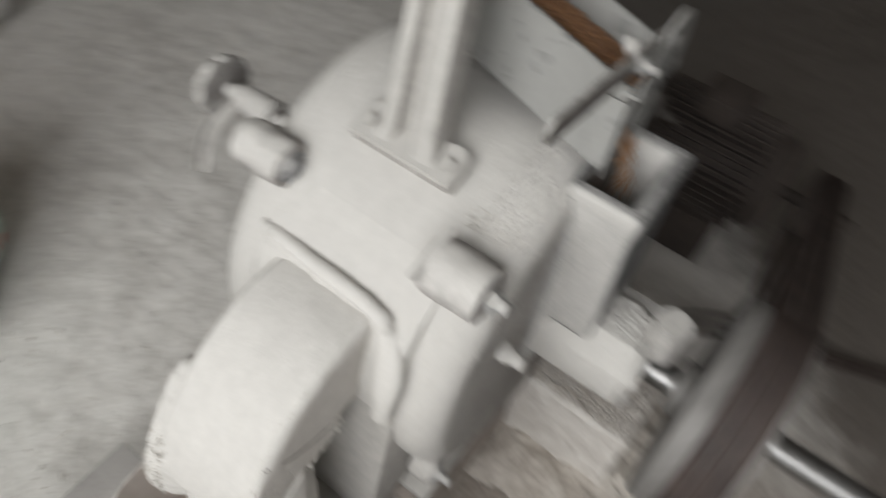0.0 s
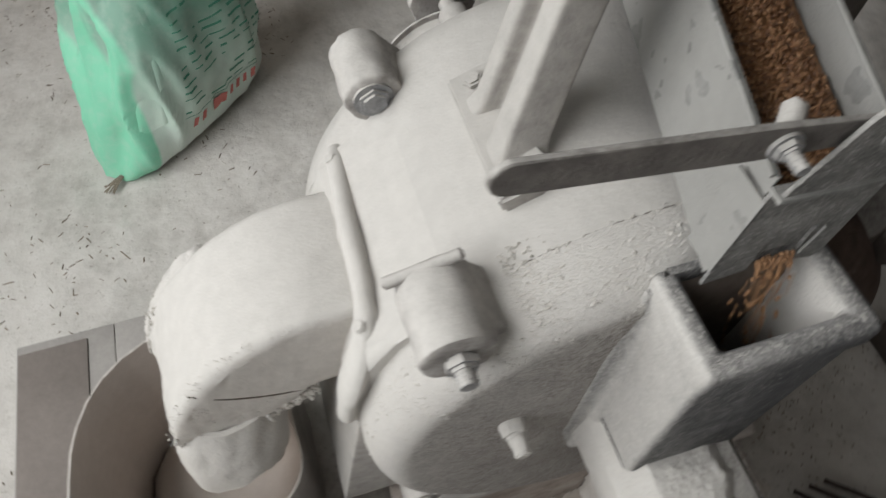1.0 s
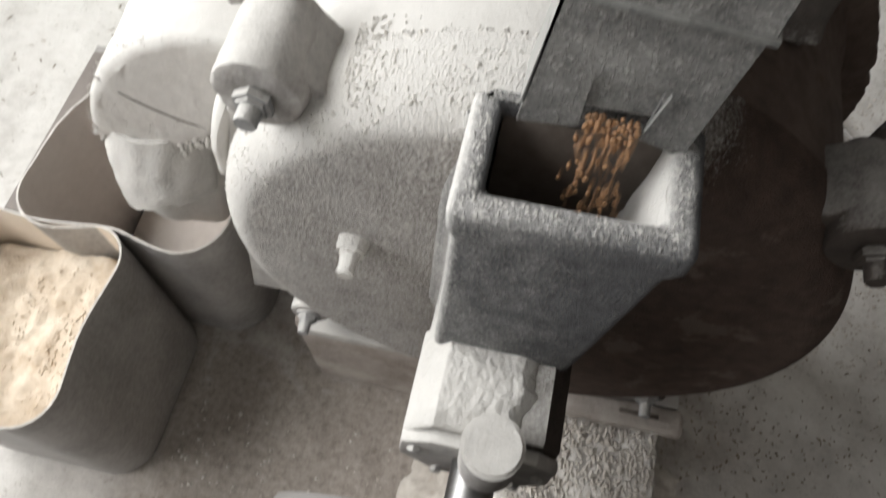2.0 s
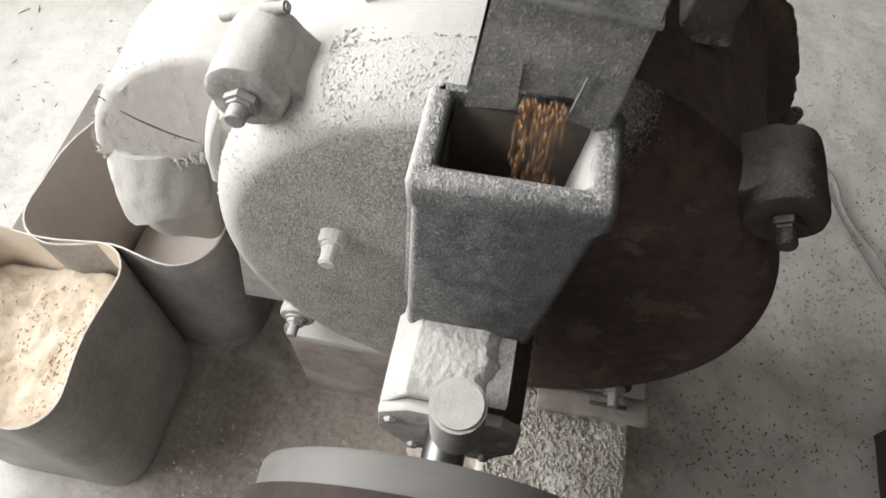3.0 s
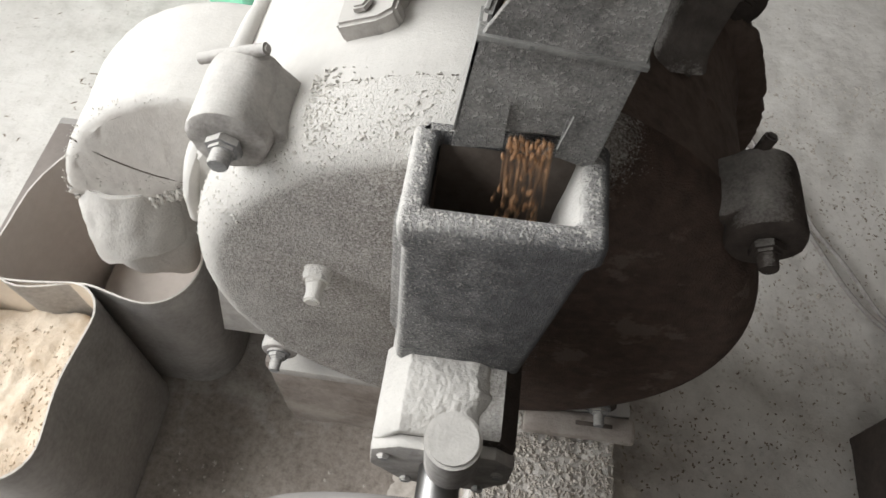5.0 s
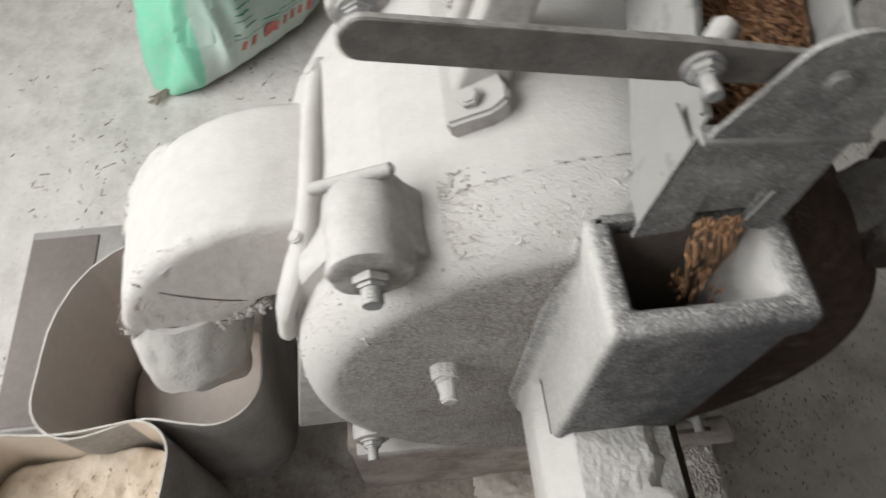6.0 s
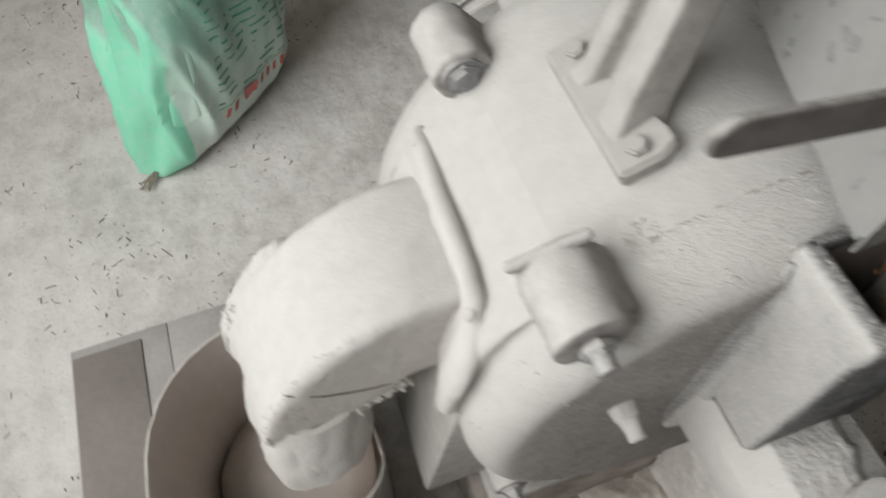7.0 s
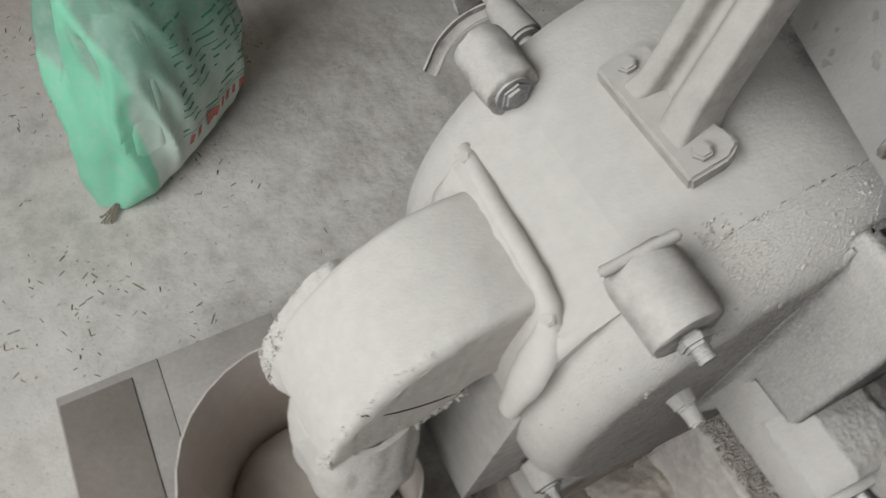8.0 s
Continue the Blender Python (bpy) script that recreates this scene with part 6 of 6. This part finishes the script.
# ---- motor, belt and cables ----
def build_motor():
    mo = thing("electric_motor", "dark finned electric motor standing beside the mill", "motor")
    mx, mz = 0.80, 0.22
    part("body", rod((mx, -0.08, mz), (mx, 0.24, mz), 0.115, seg=40, bevel=0.008), M_MOTOR, mo)
    for k in range(40):
        a = 2 * math.pi * k / 40
        c, s = math.cos(a), math.sin(a)
        b2 = block(-0.0022, 0.0022, -0.06, 0.22, 0.112, 0.138, 0.001, 1)
        bmesh.ops.transform(b2, matrix=Matrix.Translation((mx, 0, mz)) @ Matrix.Rotation(a, 4, "Y"), verts=b2.verts)
        part("fin", b2, M_MOTOR, mo)
    part("end_bell", rod((mx, -0.08, mz), (mx, -0.115, mz), 0.125, 0.10, seg=40, bevel=0.006), M_MOTOR, mo)
    part("fan_cover", rod((mx, 0.235, mz), (mx, 0.30, mz), 0.135, 0.12, seg=40, bevel=0.008), M_MOTOR, mo)
    part("terminal_box", block(mx - 0.05, mx + 0.05, 0.02, 0.13, mz + 0.12, mz + 0.18, 0.006), M_MOTOR, mo)
    for x in (-0.10, 0.10):
        part("foot", block(mx + x - 0.03, mx + x + 0.03, -0.04, 0.20, 0.0, mz - 0.08, 0.005), M_MOTOR, mo)
    part("motor_shaft", rod((mx, -0.11, mz), (mx, -0.285, mz), 0.014, seg=20), M_MOTOR, mo)
    part("motor_pulley", rod((mx, -0.170, mz), (mx, -0.242, mz), 0.072, seg=48, bevel=0.004), M_MOTOR, mo)
    # belts round both pulleys
    dx, dz = mx - AX, mz - AZ
    dist = math.hypot(dx, dz)
    th = math.atan2(dz, dx)
    r1, r2 = PULLEY_R + 0.003, 0.076
    al = math.acos((r1 - r2) / dist)
    for k in range(3):
        y0 = -0.177 - 0.020 * k
        path = []
        for i in range(25):
            a = th + al + (2 * math.pi - 2 * al) * i / 24
            path.append((AX + r1 * math.cos(a), AZ + r1 * math.sin(a)))
        for i in range(13):
            a = th - al + 2 * al * i / 12
            path.append((mx + r2 * math.cos(a), mz + r2 * math.sin(a)))
        bm = bmesh.new()
        n = len(path)
        rings = []
        for i, (x, z) in enumerate(path):
            px, pz = path[i - 1]
            qx, qz = path[(i + 1) % n]
            t = Vector((qx - px, 0, qz - pz)).normalized()
            nn = Vector((t.z, 0, -t.x))
            o = Vector((x, 0, z))
            rings.append([bm.verts.new(o + nn * h + Vector((0, y, 0))) for h, y in ((-0.004, y0), (0.005, y0 + 0.001), (0.005, y0 - 0.015), (-0.004, y0 - 0.014))])
        for a, b in zip(rings, rings[1:] + rings[:1]):
            for i in range(4):
                j = (i + 1) % 4
                bm.faces.new((a[i], a[j], b[j], b[i]))
        tagged(part("drive_belt", bm, M_BELT, None), "dark rubber drive belt round the pulleys", "belt", group="drive belts")


def build_cables():
    a = spline([(0.43, 1.05, 0.01), (0.555, 0.82, 0.012), (0.615, 0.73, 0.012), (0.662, 0.60, 0.012), (0.74, 0.45, 0.012), (0.86, 0.34, 0.02), (0.86, 0.24, 0.10)], 10)
    tagged(part("power_cable", tube(a, 0.0048), M_CABLE, None), "dusty pale power cable lying on the floor", "cable", group="cables")
    b = [p + Vector((0.02 + 0.008 * math.sin(k * 0.4), 0.012, 0.001)) for k, p in enumerate(a)]
    tagged(part("power_cable", tube(b, 0.0042), M_CABLE, None), "dusty pale power cable lying on the floor", "cable", group="cables")
    for k in range(3):
        c = spline([(0.36 + 0.03 * k, -0.02, 0.03), (0.44 + 0.035 * k, -0.10, 0.025), (0.52 + 0.03 * k, -0.22, 0.02), (0.60 + 0.02 * k, -0.42 - 0.02 * k, 0.015), (0.70 + 0.03 * k, -0.75, 0.012)], 8)
        tagged(part("loose_wire", tube(c, 0.0045), M_BELT, None), "dark loose wire on the floor", "cable", group="loose wires")


def build_spill():
    """Crumbly spilt flour heaped against the plinth, under the bearing."""
    bm = bmesh.new()
    n = 120
    rows = []
    for i in range(n + 1):
        row = []
        for j in range(n + 1):
            x, y = -0.16 + 0.56 * i / n, -0.36 + 0.50 * j / n
            e = min(i, n - i, j, n - j) / (n * 0.22)
            e = min(1.0, e) ** 0.7
            h = 0.035 + 0.020 * noise.noise((x * 7, y * 7, 1)) + 0.012 * noise.noise((x * 26, y * 26, 2)) + 0.009 * abs(noise.noise((x * 62, y * 62, 5))) + 0.004 * noise.noise((x * 150, y * 150, 3))
            row.append(bm.verts.new((x, y, -0.02 + (h + 0.012) * e)))
        rows.append(row)
    for a, b in zip(rows, rows[1:]):
        for j in range(n):
            bm.faces.new((a[j], b[j], b[j + 1], a[j + 1]))
    tagged(part("spilt_flour", bm, M_SPILL, None, sharp=180), "crumbly heap of dusty spilt flour at the plinth's foot", "flour", kind="stuff")
    # loose crumbs strewn round it and on the plinth's step
    rng = random.Random(17)
    verts, faces = [], []
    for k in range(9500):
        r = rng.random()
        if r < 0.62:
            x, y, z = rng.uniform(0.42, 1.0), rng.uniform(0.28, 1.1), 0.0
        elif r < 0.72:
            x, y, z = rng.uniform(-0.50, 0.20), rng.uniform(-0.60, 0.02), 0.0
        else:
            x, y, z = rng.uniform(0.02, 0.208), rng.uniform(-0.12, 0.09), 0.2335
        if z == 0.0 and noise.noise((x * 6, y * 6, 4)) < rng.uniform(-0.4, 0.5):
            continue
        if z == 0.0:
            z = floor_height(x, y) + 0.0004
        c = rng.uniform(0.0009, 0.0032) * (1.8 if rng.random() < 0.05 else 1)
        i = len(verts)
        a = rng.uniform(0, 6.28)
        u, v = Vector((math.cos(a), math.sin(a), 0)) * c * rng.uniform(0.8, 1.7), Vector((-math.sin(a), math.cos(a), 0)) * c
        o = Vector((x, y, z))
        up = Vector((0, 0, c * rng.uniform(0.6, 1.0)))
        verts += [tuple(o + q) for q in (u, v, -u, -v, up, -up)]
        faces += [(i, i + 1, i + 4), (i + 1, i + 2, i + 4), (i + 2, i + 3, i + 4), (i + 3, i, i + 4), (i + 1, i, i + 5), (i + 2, i + 1, i + 5), (i + 3, i + 2, i + 5), (i, i + 3, i + 5)]
    me = bpy.data.meshes.new("spilt_meal")
    me.from_pydata(verts, [], faces)
    me.materials.append(M_SPILL)
    tagged(new("spilt_meal", me), "loose pale crumbs of meal strewn on floor and plinth", "meal", kind="stuff")


def build_chaff():
    rng = random.Random(4)
    verts, faces = [], []
    for k in range(5200):
        r = rng.random()
        dark = 0.42 < r
        if r < 0.42:
            x, y = rng.uniform(-1.9, -0.25), rng.uniform(0.15, 1.9)
        elif r < 0.56:
            x, y = rng.uniform(0.25, 1.1), rng.uniform(-0.5, 1.6)
        else:
            x, y = rng.uniform(0.24, 0.85), rng.uniform(-0.05, 0.75)
        if (-0.90 < x < -0.3 and -0.15 < y < 0.62) or noise.noise((x * 4.3, y * 4.3, 2)) < rng.uniform(-0.2, 0.6):
            continue
        z = floor_height(x, y) + 0.0004
        l = rng.uniform(0.0012, 0.0034) if dark else rng.uniform(0.002, 0.009) * (2.0 if rng.random() < 0.06 else 1)
        wd = rng.uniform(0.0006, 0.0016)
        a = rng.uniform(0, 6.28)
        c, s = math.cos(a), math.sin(a)
        i = len(verts)
        for px, py, pz in ((-l, -wd, 0), (l, -wd, 0), (l, wd, 0), (-l, wd, 0), (0, 0, wd * 1.6)):
            verts.append((x + c * px - s * py, y + s * px + c * py, z + pz))
        faces += [(i, i + 1, i + 4), (i + 1, i + 2, i + 4), (i + 2, i + 3, i + 4), (i + 3, i, i + 4), (i + 3, i + 2, i + 1, i)]
    me = bpy.data.meshes.new("chaff")
    me.from_pydata(verts, [], faces)
    me.materials.append(M_CHAFF)
    tagged(new("chaff", me), "scattered brown bran and straw bits on the floor", "chaff", kind="stuff")


build_room()
build_plinth()
MILL = build_mill()
build_handwheel(MILL)
SHAFT = build_drive(MILL)
build_chute()
LEVER = build_lever()
build_bracket()
build_wheat()
build_stream()
build_vessels()
build_tray()
build_sack("green_sack", "open green and white woven plastic sack with faded print", (-0.551, 1.203), 41, 0.47, 0.27, 0.49, M_SACK, 1.7, True, True)
build_sack("orange_sack", "full orange woven sack standing on the floor", (-0.50, 2.0), 10, 0.36, 0.30, 0.5, M_ORANGE, 4.1, False)
build_sack("white_sack", "full white woven sack with fine stripes", (-0.02, 2.12), 0, 0.42, 0.36, 0.5, M_WHITESACK, 8.3, False)
build_motor()
build_cables()
build_spill()
build_chaff()


def motions():
    # the shaft and pulley turn steadily
    walk(SHAFT, [(0.1 * k, Matrix.Translation((AX, 0, AZ)) @ Matrix.Rotation(radians(78 * k), 4, "Y")) for k in range(81)])
    # the lever rocks a little on its pivot
    rock = [(0.0, -0.5), (0.2, -0.5), (0.4, -1.4), (0.7, 0.0), (1.3, 0.0), (1.5, 0.8), (2.2, 1.0), (3.5, 1.0), (4.2, 1.0), (5.5, 1.1), (6.0, 1.2), (6.5, 1.8), (7.0, 1.4), (8.0, 1.4)]
    hub = Matrix.Translation((0.030, 0.066, 0.966))
    walk(LEVER, [(t, hub @ Matrix.Rotation(radians(a), 4, "Y") @ hub.inverted()) for t, a in rock])
    # each grain leaves the slot, falls into the throat, and the next one follows it
    rng = random.Random(9)
    for ob in GRAINS:
        life = rng.choice((2, 3, 3, 4))
        start = -rng.randrange(0, life)
        rows = []
        x0, tumble = rng.uniform(0.000, 0.032), rng.uniform(0, 360)
        drop0 = rng.uniform(0.0, 0.034)
        f = start
        while f <= 240:
            vx, vy = rng.uniform(-0.09, 0.05), rng.uniform(-0.30, -0.05)
            for k in range(life):
                g = f + k
                if g < 0 or g > 240:
                    continue
                t = k / FPS + drop0
                z = 0.836 - 0.30 * t - 4.9 * t * t
                rows.append((g / FPS, pose(x0 + vx * t, 0.066 + vy * t, z, tumble + 9 * k, 70 + 8 * k, tumble * 2)))
            f += life
        if rows[0][0] > 0:
            rows.insert(0, (0.0, rows[0][1]))
        if rows[-1][0] < 8.0:
            rows.append((8.0, rows[-1][1]))
        walk(ob, rows)


motions()
